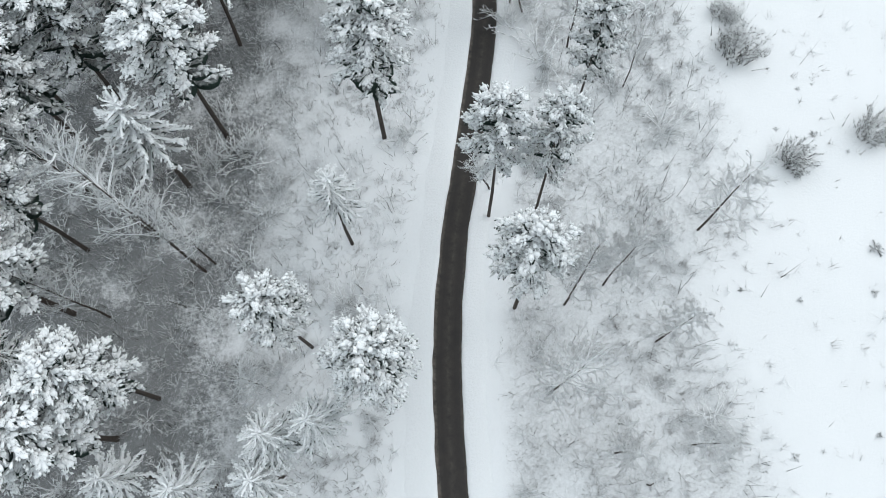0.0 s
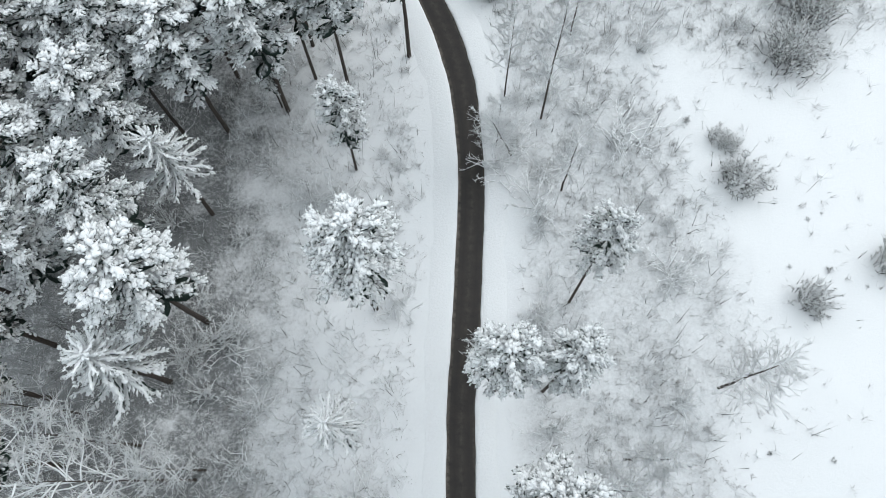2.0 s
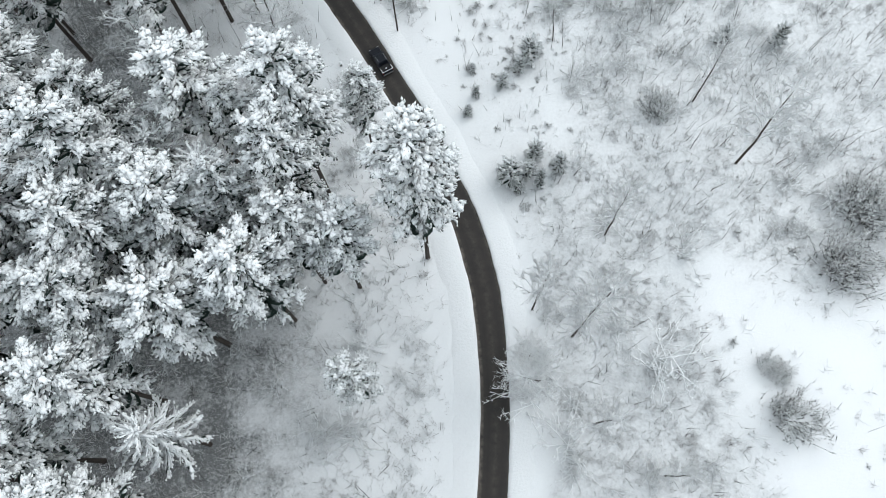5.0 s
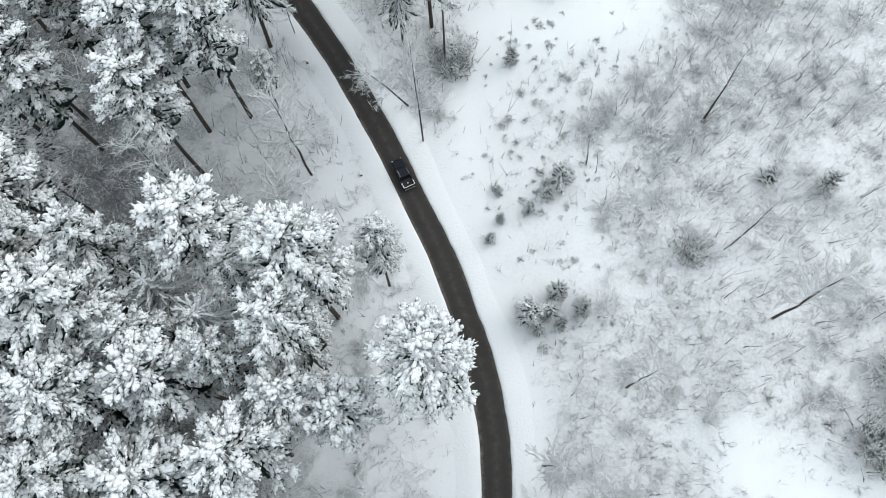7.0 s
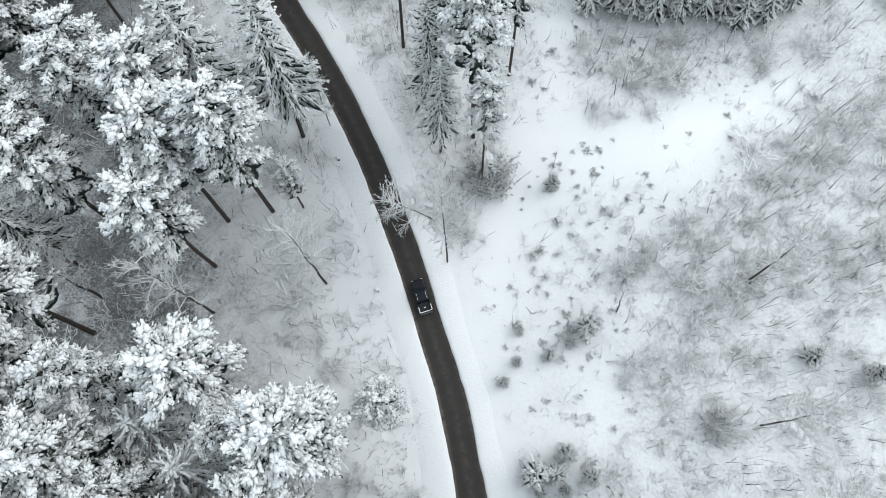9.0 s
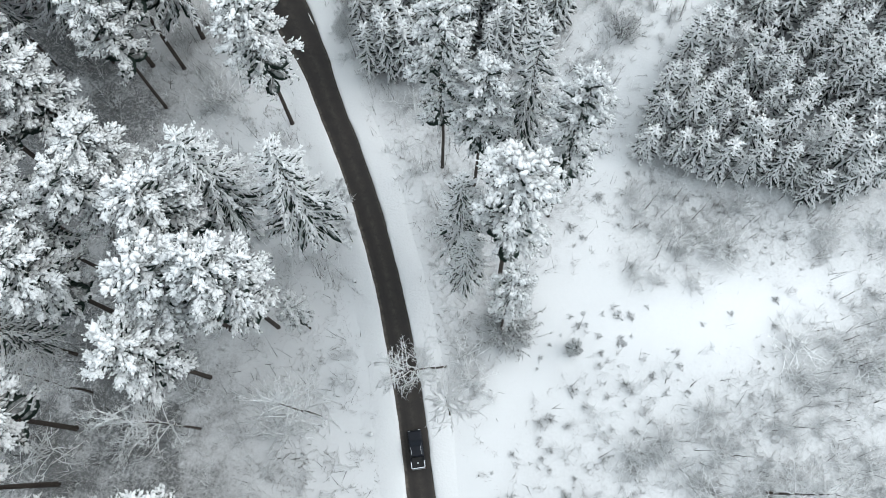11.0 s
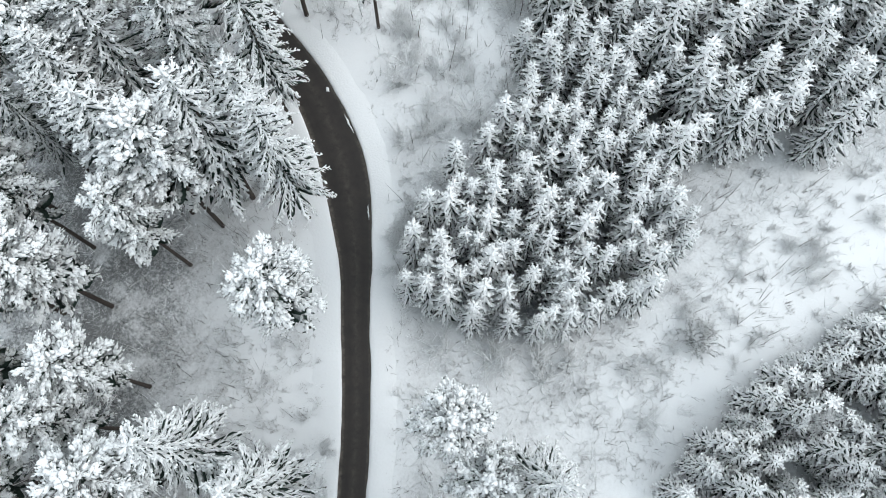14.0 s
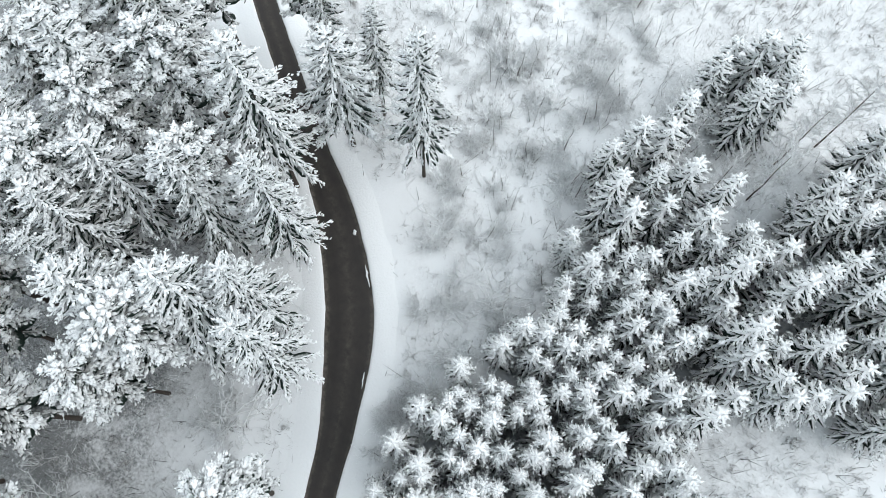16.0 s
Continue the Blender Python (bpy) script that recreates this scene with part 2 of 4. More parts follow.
def trunk_tube(bag, rng, height, radius):
    z = np.array([-0.3, 0.4, 0.25 * height, 0.5 * height, 0.75 * height, 0.97 * height])
    sway = rng.uniform(-0.12, 0.12, (6, 2)).cumsum(0)
    sway[:2] = 0
    tube(bag, np.column_stack([sway, z]), radius * np.array([1.35, 1.0, 0.85, 0.62, 0.35, 0.08]), 8)


def pad(bag, line, width, drop):
    """A flat spray of dark needles that hangs under a bough."""
    pts = np.asarray(line, float) - np.array([0, 0, drop])
    tube(bag, pts, width * np.array([0.25, 0.75, 1.0, 0.85, 0.0]), 4)
    v = bag.v[-1]
    centre = pts[:-1].repeat(4, 0)
    v[:-1, 2] = centre[:, 2] + 0.3 * (v[:-1, 2] - centre[:, 2])


# ---- conifers ----
def pine_meshes(seed, bare=0.45, limbs=38, fat=1.0):
    """Old pine, 32 m with a crown 4 m in radius: limbs that carry plates of snow-laden shoots."""
    rng = np.random.default_rng(seed)
    height, radius = 32.0, 4.0
    crown, wood, dark = Bag(), Bag(), Bag()
    low = bare * height
    trunk_tube(wood, rng, height, 0.27)
    for i in range(limbs):
        u = ((i + 0.5) / limbs) ** 0.7
        h = low + u * (height - 1.9 - low)
        az = i * 2.39996 + rng.uniform(-0.4, 0.4)
        dome = math.sqrt(max(0.0, 1 - max(0.0, 1.1 * u - 0.1) ** 3.6))
        reach = radius * (0.30 + 0.70 * dome) * (0.75 + 0.25 * min(1, u * 3)) * rng.uniform(0.8, 1.08)
        el = radians(5 + 34 * u) + rng.uniform(-0.12, 0.12)
        s = np.linspace(0, 1, 5)
        line = np.array([0, 0, h]) + (s * reach)[:, None] * np.array([math.cos(az), math.sin(az), 0])
        line[:, 2] += math.tan(el) * reach * s * (1 - 0.5 * s)
        tube(wood, line, np.array([0.11, 0.09, 0.065, 0.045, 0.02]), 4)
        shaded = u < 0.26 and bare < 0.48
        pad(dark, line[0] + 0.86 * (line - line[0]), (0.28 if shaded else 0.13) * reach * rng.uniform(0.8, 1.2), 0.6)
        start = 0.3 - 0.25 * u
        n = max(4, int(reach * 0.78 / 0.17))
        for k in range(n):
            t = start + (1 - start) * (k + rng.uniform(0.1, 0.9)) / n
            p = np.array([np.interp(t, s, line[:, c]) for c in range(3)])
            fan = (0.45 + 0.9 * math.sin(math.pi * min(1, t * 0.92))) * reach / 4
            for side in (-1, 1, -0.3, 0.3):
                if rng.random() < (0.74 if shaded else 0.2):
                    continue
                q = p + rng.uniform(0.0, 0.8) * fan * unit(az + side * rng.uniform(0.7, 1.4), 0.0) + np.array([0, 0, rng.uniform(-0.15, 0.22)])
                a2 = az + side * rng.uniform(0.15, 1.0) + rng.uniform(-0.3, 0.3)
                d = unit(a2, rng.uniform(-0.15, 0.4))
                if rng.random() < 0.6:
                    ln = rng.uniform(0.36, 0.82)
                    tuft(crown, rng, q, d, ln, ln * rng.uniform(0.45, 0.75) * fat**0.5, 0.34 * fat**0.5)
                    spike(crown, rng, q + 0.25 * d * ln, q + d * ln * rng.uniform(0.7, 0.95) + rng.normal(0, 0.08, 3), 0.09)
                    if rng.random() < 0.5:
                        spike(dark, rng, q + 0.2 * d * ln - np.array([0, 0, 0.2]), q + unit(a2 + rng.normal(0, 0.6), -0.2) * ln * 0.85 - np.array([0, 0, 0.18]), 0.09)
                else:
                    spike(crown, rng, q, q + d * rng.uniform(0.35, 0.75) - np.array([0, 0, 0.1]), rng.uniform(0.08, 0.16) * fat)
        for _ in range(0 if shaded else 3):
            d = unit(az + rng.uniform(-0.8, 0.8), rng.uniform(-0.1, 0.35))
            tuft(crown, rng, line[-1] - 0.2 * (line[-1] - line[-2]) + 0.2 * d, d, rng.uniform(0.6, 1.0), rng.uniform(0.3, 0.48) * fat, 0.32)
    for _ in range(30):
        d = unit(rng.uniform(0, 6.3), rng.uniform(0.1, 1.2))
        tuft(crown, rng, np.array([rng.normal(0, 0.4), rng.normal(0, 0.4), height - rng.uniform(0.5, 1.5)]), d, rng.uniform(0.5, 0.9), 0.4 * fat, 0.36, 0.25, 0.15)
    return wood.mesh("trunk", M_BARK), dark.mesh("needles", M_DARK), crown.mesh("crown", M_NEEDLES)


def spruce_meshes(seed, height=30.0, radius=3.6, limbs=72, bare=0.22, lift=-0.12, thick=0.8, step=0.3, under=0.2, shoot=0.1, taper=0.6, spray=0.34, whorl=0, coat=None, loss=0.0, clump=0.3, fork=0.0):
    """Spruce: straight boughs, singly or in whorls, each with side shoots like a herring bone over a dark spray of needles."""
    rng = np.random.default_rng(seed)
    crown, wood, dark = Bag(), Bag(), Bag()
    trunk_tube(wood, rng, height, 0.0085 * height)
    low = bare * height
    for i in range(limbs):
        level = (i // whorl * whorl + 0.3 * (i % whorl) * rng.random()) if whorl else i
        u = min(0.985, ((level + 0.5) / limbs) ** 0.85)
        h = low + u * (height - 0.6 - low)
        az = i * 6.2832 / whorl + (i // whorl) * 0.63 + rng.uniform(-0.2, 0.2) if whorl else i * 2.39996 + rng.uniform(-0.3, 0.3)
        reach = (radius * (1 - u) ** taper + 0.35) * rng.uniform(0.7, 1.15) * min(1.0, 0.7 + 2.2 * u)
        el = lift + 0.8 * u**2.2 + rng.uniform(-0.1, 0.1)
        s = np.linspace(0, 1, 5)
        turn = az + rng.uniform(-0.25, 0.25) * s + 0.05 * rng.normal(0, 1, 5)
        line = np.array([0, 0, h]) + (s * reach)[:, None] * np.column_stack([np.cos(turn), np.sin(turn), 0 * s])
        line[:, 2] += math.tan(el) * reach * s - 0.1 * reach * s**2 + 0.02 * reach * s * rng.normal(0, 1, 5)
        tall = height > 25
        if tall:
            tube(crown, line, np.array([0.08, 0.1, 0.1, 0.08, 0.0]) * thick * rng.uniform(0.6, 1.4, 5), 4)
            pad(dark, line[0] + 0.85 * (line - line[0]), under * reach * rng.uniform(0.85, 1.2), 0.25)
        else:
            tube(crown, line[[0, 2, 4]], np.array([0.1, 0.13, 0.0]) * thick * rng.uniform(0.7, 1.3, 3), 4)
            spread = under * reach * rng.uniform(0.85, 1.2)
            tube(dark, line[[0, 2, 4]] * 0.93 + line[0] * 0.07 - np.array([0, 0, 0.2]), [0.6 * spread, spread, 0.0], 4)
            flat = dark.v[-1]
            flat[:, 2] = line[0, 2] - 0.2 + (line[4, 2] - line[0, 2]) * np.hypot(flat[:, 0], flat[:, 1]) / reach + 0.06 * np.sign(flat[:, 2] - line[0, 2])
        n = max(2, int(reach * 0.95 / step))
        for k in range(n):
            t = 0.05 + 0.95 * (k + rng.uniform(0.0, 1.0)) / n
            p = np.array([np.interp(t, s, line[:, c]) for c in range(3)])
            for side in (-1, 1):
                if rng.random() < loss:
                    continue
                span = (0.25 + spray * reach * min(1.0, 2.6 * t) * (1 - t) ** 0.7) * rng.uniform(0.5, 1.35)
                d = unit(az + side * rng.uniform(0.2, 0.75), el + rng.uniform(-0.4, 0.05))
                e = p + d * span - np.array([0, 0, 0.12 * span])
                spike(crown, rng, p - 0.05 * d, e, shoot * rng.uniform(0.6, 1.4))
                if rng.random() < fork:
                    q = p + (e - p) * rng.uniform(0.3, 0.7)
                    spike(crown, rng, q, q + unit(az + side * rng.uniform(-0.3, 1.2), el - rng.uniform(0.0, 0.5)) * span * rng.uniform(0.3, 0.6), 0.7 * shoot)
            if rng.random() < clump:
                d = unit(az + rng.uniform(-0.5, 0.5), el - 0.1)
                ln = rng.uniform(0.3, 0.75) * (0.6 + 0.1 * reach)
                tuft(crown, rng, p + np.array([0, 0, 0.05]), d, ln, ln * rng.uniform(0.4, 0.65), 0.2, 0.28, 0.25)
    tube(crown, [(0, 0, height - 1.4), (0, 0, height - 0.5), (0, 0, height + 0.3)], (0.12, 0.12, 0), 5)
    for _ in range(12 if height > 25 else 0):
        d = unit(rng.uniform(0, 6.28), rng.uniform(-0.1, 0.7))
        tuft(crown, rng, np.array([0, 0, height - rng.uniform(0.6, 2.4)]) + 0.35 * d, d, rng.uniform(0.5, 1.0), 0.26, 0.2)
    return wood.mesh("trunk", M_BARK), dark.mesh("needles", M_DARK), crown.mesh("crown", coat or M_SPRUCE)


def make_tree(name, meshes):
    base = new(name)
    trunk, needles, crown = meshes
    part("trunk", trunk, base)
    tagged(part("needles", needles, base, "dark green needles below the snow"), kind="stuff")
    part("crown", crown, base, "snow-laden crown")
    return base


class Kind:
    """A few built variants of one kind of plant; the first use of each is the built one, later uses are copies."""

    def __init__(self, protos, label, category, group):
        self.protos, self.used, self.turn = protos, [False] * len(protos), 0
        for p in protos:
            tagged(p, label, category, group)

    def put(self, x, y, turn, sx, sz, z=0.0, lean=(0.0, 0.0), label=""):
        i = self.turn % len(self.protos)
        self.turn += 1
        m = Matrix.Translation((x, y, z)) @ Euler((lean[0], lean[1], 0)).to_matrix().to_4x4() @ Matrix.LocRotScale(None, Euler((0, 0, turn)), (sx, sx, sz))
        if self.used[i]:
            ob = copy_thing(self.protos[i], m)
        else:
            self.used[i] = True
            ob = self.protos[i]
            ob.matrix_basis = m
        return tagged(ob, label) if label else ob


# ---- the ground plan: the road and the open places ----
ROAD = [(30, -320, 1.85), (10, -120, 1.85), (3, -45, 1.85), (1, -20, 1.85), (-0.7, -3.3, 1.85), (-1.4, 9.4, 1.85), (-1.4, 16.9, 1.85), (-1, 24.8, 1.8), (-0.2, 33.1, 1.8),
        (1.2, 41.8, 1.85), (3.3, 56.4, 1.85), (4.2, 64, 1.85), (4.6, 71, 1.85), (4.6, 76.1, 1.9), (4.4, 81.2, 1.9), (2.95, 89.6, 1.9), (0.8, 96.8, 1.82), (-2.65, 106.2, 1.78),
        (-6.95, 115.2, 1.76), (-11.6, 124.8, 1.78), (-18.45, 137.2, 1.8), (-22.8, 144.1, 1.8), (-27.5, 150.8, 1.85), (-32.5, 157.4, 1.9), (-37, 162.8, 1.95), (-42.7, 170, 2.3),
        (-48.8, 176.4, 3.1), (-55.2, 182.0, 3.4), (-62.4, 186.4, 3.1), (-70.6, 190.3, 2.6), (-80.1, 193.5, 2.1), (-94.9, 199.1, 1.8), (-125, 210, 1.8), (-320, 280, 1.8)]


def smooth_road():
    """The centre line and half width every metre or so (Catmull-Rom)."""
    p = np.array(ROAD, float)
    out = []
    for i in range(1, len(p) - 2):
        span = np.linalg.norm(p[i + 1, :2] - p[i, :2])
        k = max(2, int(span / 0.9))
        for s in np.arange(k) / k:
            a, b, c, d = p[i - 1], p[i], p[i + 1], p[i + 2]
            # centripetal form by tangents scaled to the span
            ta = (c - a) / (np.linalg.norm(c[:2] - a[:2])) * span
            tb = (d - b) / (np.linalg.norm(d[:2] - b[:2])) * span
            out.append((2 * s**3 - 3 * s**2 + 1) * b + (s**3 - 2 * s**2 + s) * ta + (-2 * s**3 + 3 * s**2) * c + (s**3 - s**2) * tb)
    out = np.array(out)
    run = np.concatenate([[0], np.hypot(*np.diff(out[:, :2], axis=0).T).cumsum()])
    even = np.arange(0, run[-1], 0.6)
    line = np.column_stack([np.interp(even, run, out[:, c]) for c in range(3)])
    kernel = np.hanning(15) / np.hanning(15).sum()
    inner = np.column_stack([np.convolve(line[:, c], kernel, "valid") for c in range(3)])
    return np.concatenate([line[:7], inner, line[-7:]])


LINE = smooth_road()
NEAR_LINE = LINE[(LINE[:, 1] > -60) & (LINE[:, 0] > -150)]


def road_gap(x, y):
    """Distance from the road's edge (negative on it)."""
    d = np.hypot(NEAR_LINE[:, 0] - x, NEAR_LINE[:, 1] - y) - NEAR_LINE[:, 2]
    return d.min()


def road_gaps(xy):
    out = np.full(len(xy), 1e9)
    for a, b, w in NEAR_LINE:
        out = np.minimum(out, np.hypot(xy[:, 0] - a, xy[:, 1] - b) - w)
    return out


def inside(poly, xy):
    poly = np.asarray(poly, float)
    x, y = xy[:, 0], xy[:, 1]
    hit = np.zeros(len(xy), bool)
    for (x0, y0), (x1, y1) in zip(poly, np.roll(poly, -1, 0)):
        cross = (y0 > y) != (y1 > y)
        hit ^= cross & (x < (x1 - x0) * (y - y0) / (y1 - y0 + 1e-12) + x0)
    return hit


FIELD = [(64, 83), (55, 76), (45, 80), (34, 86), (31.5, 78), (34.6, 67), (36.5, 58), (39, 45), (41, 31), (31.4, 28), (32.6, 17), (36, 8), (39, -4), (44, -40), (160, -40), (160, 90)]
GLADE = [(0, 145), (5, 153), (6.6, 171), (10, 171), (12, 151), (34, 155), (34, 145), (27, 135), (25, 128), (21, 118), (23, 110), (20, 104), (14.5, 91), (11, 86), (8, 69), (3, 95), (-4, 120)]
GLADE_CORE = [(0, 145), (5, 153), (6.6, 171), (10, 171), (9.5, 152), (12, 147), (30, 153), (30, 146), (12, 141), (4, 128), (4, 112), (5, 100), (8, 88), (9, 69), (3, 95), (-4, 120)]
TRAIL = [(0.5, 140), (2.4, 150), (8, 167), (10.2, 178), (13, 192), (16, 209), (24, 226), (36, 246), (34, 255), (14.4, 222), (9.7, 203), (4.8, 185), (5.2, 169), (3.5, 158), (-1, 145)]
MEADOW = [(2, 145), (12, 148), (20, 154), (35, 158), (43, 164), (45, 158), (34.8, 147), (18, 139.6), (6.4, 138)]
RIDE = [(-1, 193), (3.6, 221), (16, 229), (22, 213), (14, 198), (8.5, 183), (0, 174), (-6, 177)]
VERGE = [(-76, 196), (-65, 204), (-54, 192), (-45, 182), (-43, 172), (-48, 178), (-60, 188)]
BIRCHES = [(-88, 224), (-62, 255), (-47, 221), (-40, 204), (-40, 189), (-49, 189), (-62, 204)]
YOUNG_MIDDLE = [(-31.5, 168.5), (-36.5, 175), (-38.5, 184), (-37.5, 192), (-38.5, 204), (-44, 214), (-28, 213), (-12.5, 202), (-3.5, 197), (-8, 186), (-11.5, 179.5), (-16, 175.5), (-23, 172)]
YOUNG_NORTH = [(-44.5, 215), (-48.5, 226), (-48.5, 248), (-36, 254), (-22, 250), (-6, 247), (4, 240), (7, 228), (3, 219.5), (-4, 216.5), (-9, 215), (-11, 213), (-14, 203), (-28, 213.5)]
YOUNG_EAST = [(7.5, 169), (10.3, 182), (13.6, 195), (22.5, 208), (34, 220), (47, 212), (48, 186), (42, 172), (34.5, 168), (28, 167.5), (20, 167)]
YOUNG_GAP = [(-49, 233), (-40, 233), (-33, 228), (-28, 234), (-25, 256), (-33, 262), (-36, 246), (-38, 239), (-49, 238)]
THICKETS = ([(8.6, 163.7), (26.4, 165.9), (24.8, 153.3), (12.9, 148.7)],
            [(14.9, 124.7), (23.5, 135.2), (33.3, 138.8), (36.7, 148.6), (44.6, 159.2), (59.3, 164.6), (57.4, 140.3), (56.2, 124.7), (27.7, 118.5)])
CLEAR = (FIELD, GLADE_CORE, TRAIL, MEADOW, VERGE)


EDGE_SHIFTS = np.array([(0, 0), (2.2, 0.6), (-1.8, 1.6), (0.4, -2.4), (3.4, -2.6), (-3.6, -1.2), (1.0, 3.8)])


def brushiness(xy):
    """How dense the brush stands: 0 on the road, its verges and the open places, 1 in the thickets."""
    gap = road_gaps(xy)
    left = np.interp(xy[:, 1], (-60, 60, 100, 150, 260), (4.6, 4.2, 2.6, 2.4, 2.0))
    v = np.clip((gap - left) / 3.5, 0, 1)
    for poly, left_over in [(p, 0.06) for p in CLEAR] + [(RIDE, 0.7), (BIRCHES, 0.85), (GLADE, 0.4)]:
        share = np.zeros(len(xy))
        for shift in EDGE_SHIFTS:
            share += inside(poly, xy + shift)
        v *= 1 - (1 - left_over) * share / len(EDGE_SHIFTS)
    for poly in THICKETS:
        share = sum(inside(poly, xy + shift) for shift in EDGE_SHIFTS.astype(float)) / len(EDGE_SHIFTS)
        v = np.maximum(v, 0.9 * share)
    return v


def patchiness(xy):
    """Clumps and openings a few metres wide; the thickets have few openings."""
    patch = np.array([0.8 * noise.noise((x * 0.14, y * 0.14, 11)) + 0.75 * noise.noise((x * 0.42, y * 0.42, 17)) for x, y in xy])
    for poly in THICKETS:
        patch = np.where(inside(poly, xy), 0.12 + 0.6 * patch, patch)
    return patch


def thin_and_shade(xy):
    """How far the litter shows through the snow, together with tree shade painted on the floor: most in the old forest
    west of the road.
    """
    beside = xy[:, 0] - np.interp(xy[:, 1], NEAR_LINE[:, 1], NEAR_LINE[:, 0])
    # the steep rise westward paints the trees' shade into the floor colour
    west = np.interp(beside, (-50, -40, -28, -19, -8, -4, 0), (3.2, 3.0, 1.1, 0.12, 0.05, 0.05, 0.9))
    west = np.where((beside > -30) & (xy[:, 0] < 8), west * np.interp(xy[:, 1], (110, 145, 170), (1.0, 0.75, 0.75)), west)
    patch = patchiness(xy)
    for poly in (BIRCHES, RIDE):
        west = np.where(inside(poly, xy), 0.22, west)
    return brushiness(xy) * west * np.interp(xy[:, 1], (20, 60), (1.45, 1.0)) ** (xy[:, 0] < -8) * np.clip(0.85 + np.where(beside > 0, 0.35, 0.9) * patch, 0.15, 1.3)


def ground():
    """One sheet out to the horizon, fine near the road; the roadway is sunk between soft banks of ploughed snow."""
    xs = np.concatenate([[-4000, -1500, -600, -300, -200], np.arange(-130, 85, 1.3), [120, 200, 400, 1200, 4000]])
    ys = np.concatenate([[-4000, -1500, -600, -300, -120, -60], np.arange(-30, 285, 1.3), [320, 420, 700, 1500, 4000]])
    gx, gy = np.meshgrid(xs, ys)
    xy = np.column_stack([gx.ravel(), gy.ravel()])
    gap = road_gaps(xy)
    z = np.array([0.35 * noise.noise((x * 0.05, y * 0.05, 0)) + 0.12 * noise.noise((x * 0.25, y * 0.25, 3)) + 0.07 * noise.noise((x * 0.9, y * 0.9, 7)) for x, y in xy])
    far = np.clip(gap / 6, 0, 1)
    z = z * far + 0.12
    z = np.where(gap < 1.1, -0.12, z)
    nx, ny = len(xs), len(ys)
    idx = np.arange(nx * ny).reshape(ny, nx)
    faces = np.stack([idx[:-1, :-1], idx[:-1, 1:], idx[1:, 1:], idx[1:, :-1]], -1).reshape(-1, 4)
    me = bpy.data.meshes.new("ground")
    me.from_pydata(np.column_stack([xy, z]).tolist(), [], faces.tolist())
    me.materials.append(M_GROUND)
    me.polygons.foreach_set("use_smooth", [True] * len(me.polygons))
    # holds both thin snow and painted forest shade
    at = me.attributes.new("thin", "FLOAT", "POINT")
    at.data.foreach_set("value", thin_and_shade(xy))
    ob = tagged(new("ground", me), "snow-covered forest floor with brush and open glades", "ground", kind="structure")
    return ob


def ribbon(name, cols, mat, attrs=None):
    """A strip along the road: cols are functions of (half width, index) to (offset from the centre, height)."""
    p = NEAR_LINE
    t = np.gradient(p[:, :2], axis=0)
    t /= np.linalg.norm(t, axis=1)[:, None]
    nrm = np.column_stack([t[:, 1], -t[:, 0]])
    verts = []
    for i in range(len(p)):
        for c in cols:
            o, z = c(p[i, 2], i)
            verts.append((*(p[i, :2] + nrm[i] * o), z))
    k = len(cols)
    faces = [(i * k + j, i * k + j + 1, (i + 1) * k + j + 1, (i + 1) * k + j) for i in range(len(p) - 1) for j in range(k - 1)]
    me = bpy.data.meshes.new(name)
    me.from_pydata(verts, [], faces)
    me.materials.append(mat)
    me.polygons.foreach_set("use_smooth", [True] * len(me.polygons))
    if attrs:
        at = me.attributes.new(attrs[0], "FLOAT", "POINT")
        at.data.foreach_set("value", np.tile(attrs[1], len(p)))
    return me


def edge_wave(i, side):
    a, b = NEAR_LINE[i, 0], NEAR_LINE[i, 1]
    return 0.16 * noise.noise((a * 0.2, b * 0.2, 5 * side)) + 0.07 * noise.noise((a * 0.6, b * 0.6, 9 * side))


def road():
    offs = np.array([-1.25, -1.0, -0.8, -0.5, -0.2, 0, 0.2, 0.5, 0.8, 1.0, 1.25])
    slush = [1.0, 0.45, 0.05, 0.0, 0.06, 0.12, 0.06, 0.0, 0.03, 0.3, 1.0]
    cols = [(lambda w, i, o=o: (o * w, 0.03 - 0.03 * o * o)) for o in offs]
    tagged(new("road", ribbon("road", cols, M_ROAD, ("slush", slush))), "narrow wet asphalt road cleared of snow", "road", kind="structure")
    for side, name in ((-1, "snow_bank_west"), (1, "snow_bank_east")):
        prof = [(0.0, -0.02), (0.05, 0.10), (0.18, 0.2), (0.5, 0.27), (1.0, 0.31), (1.7, 0.31), (2.6, 0.24), (3.5, 0.12), (4.6, -0.12)]
        cols = [(lambda w, i, o=o, z=z: (side * (w + o + edge_wave(i, side) + (0.16 if side < 0 else 0.0)), z)) for o, z in prof]
        if side < 0:
            cols = cols[::-1]
        tagged(new(name, ribbon(name, cols, M_SNOW)), "low ploughed snow bank along the road", "snow bank", kind="structure")


ground()
road()

# ---- conifers in their places ----
pines = Kind([make_tree("pine_tree", pine_meshes(*a)) for a in ((11, 0.4, 46), (12, 0.36, 48), (13, 0.44, 44, 1.1), (14, 0.38, 46, 0.95), (15, 0.45, 42, 1.15), (16, 0.36, 48, 1.0))],
             "tall old pine laden with thick snow", "tree", "snow-laden pines of the forest")
tufted = Kind([make_tree("pine_tree", pine_meshes(*a)) for a in ((17, 0.5, 40, 1.2), (18, 0.54, 38, 1.25))],
              "tall slender pine with a small snowy crown", "tree", "slender pines of the forest edge")
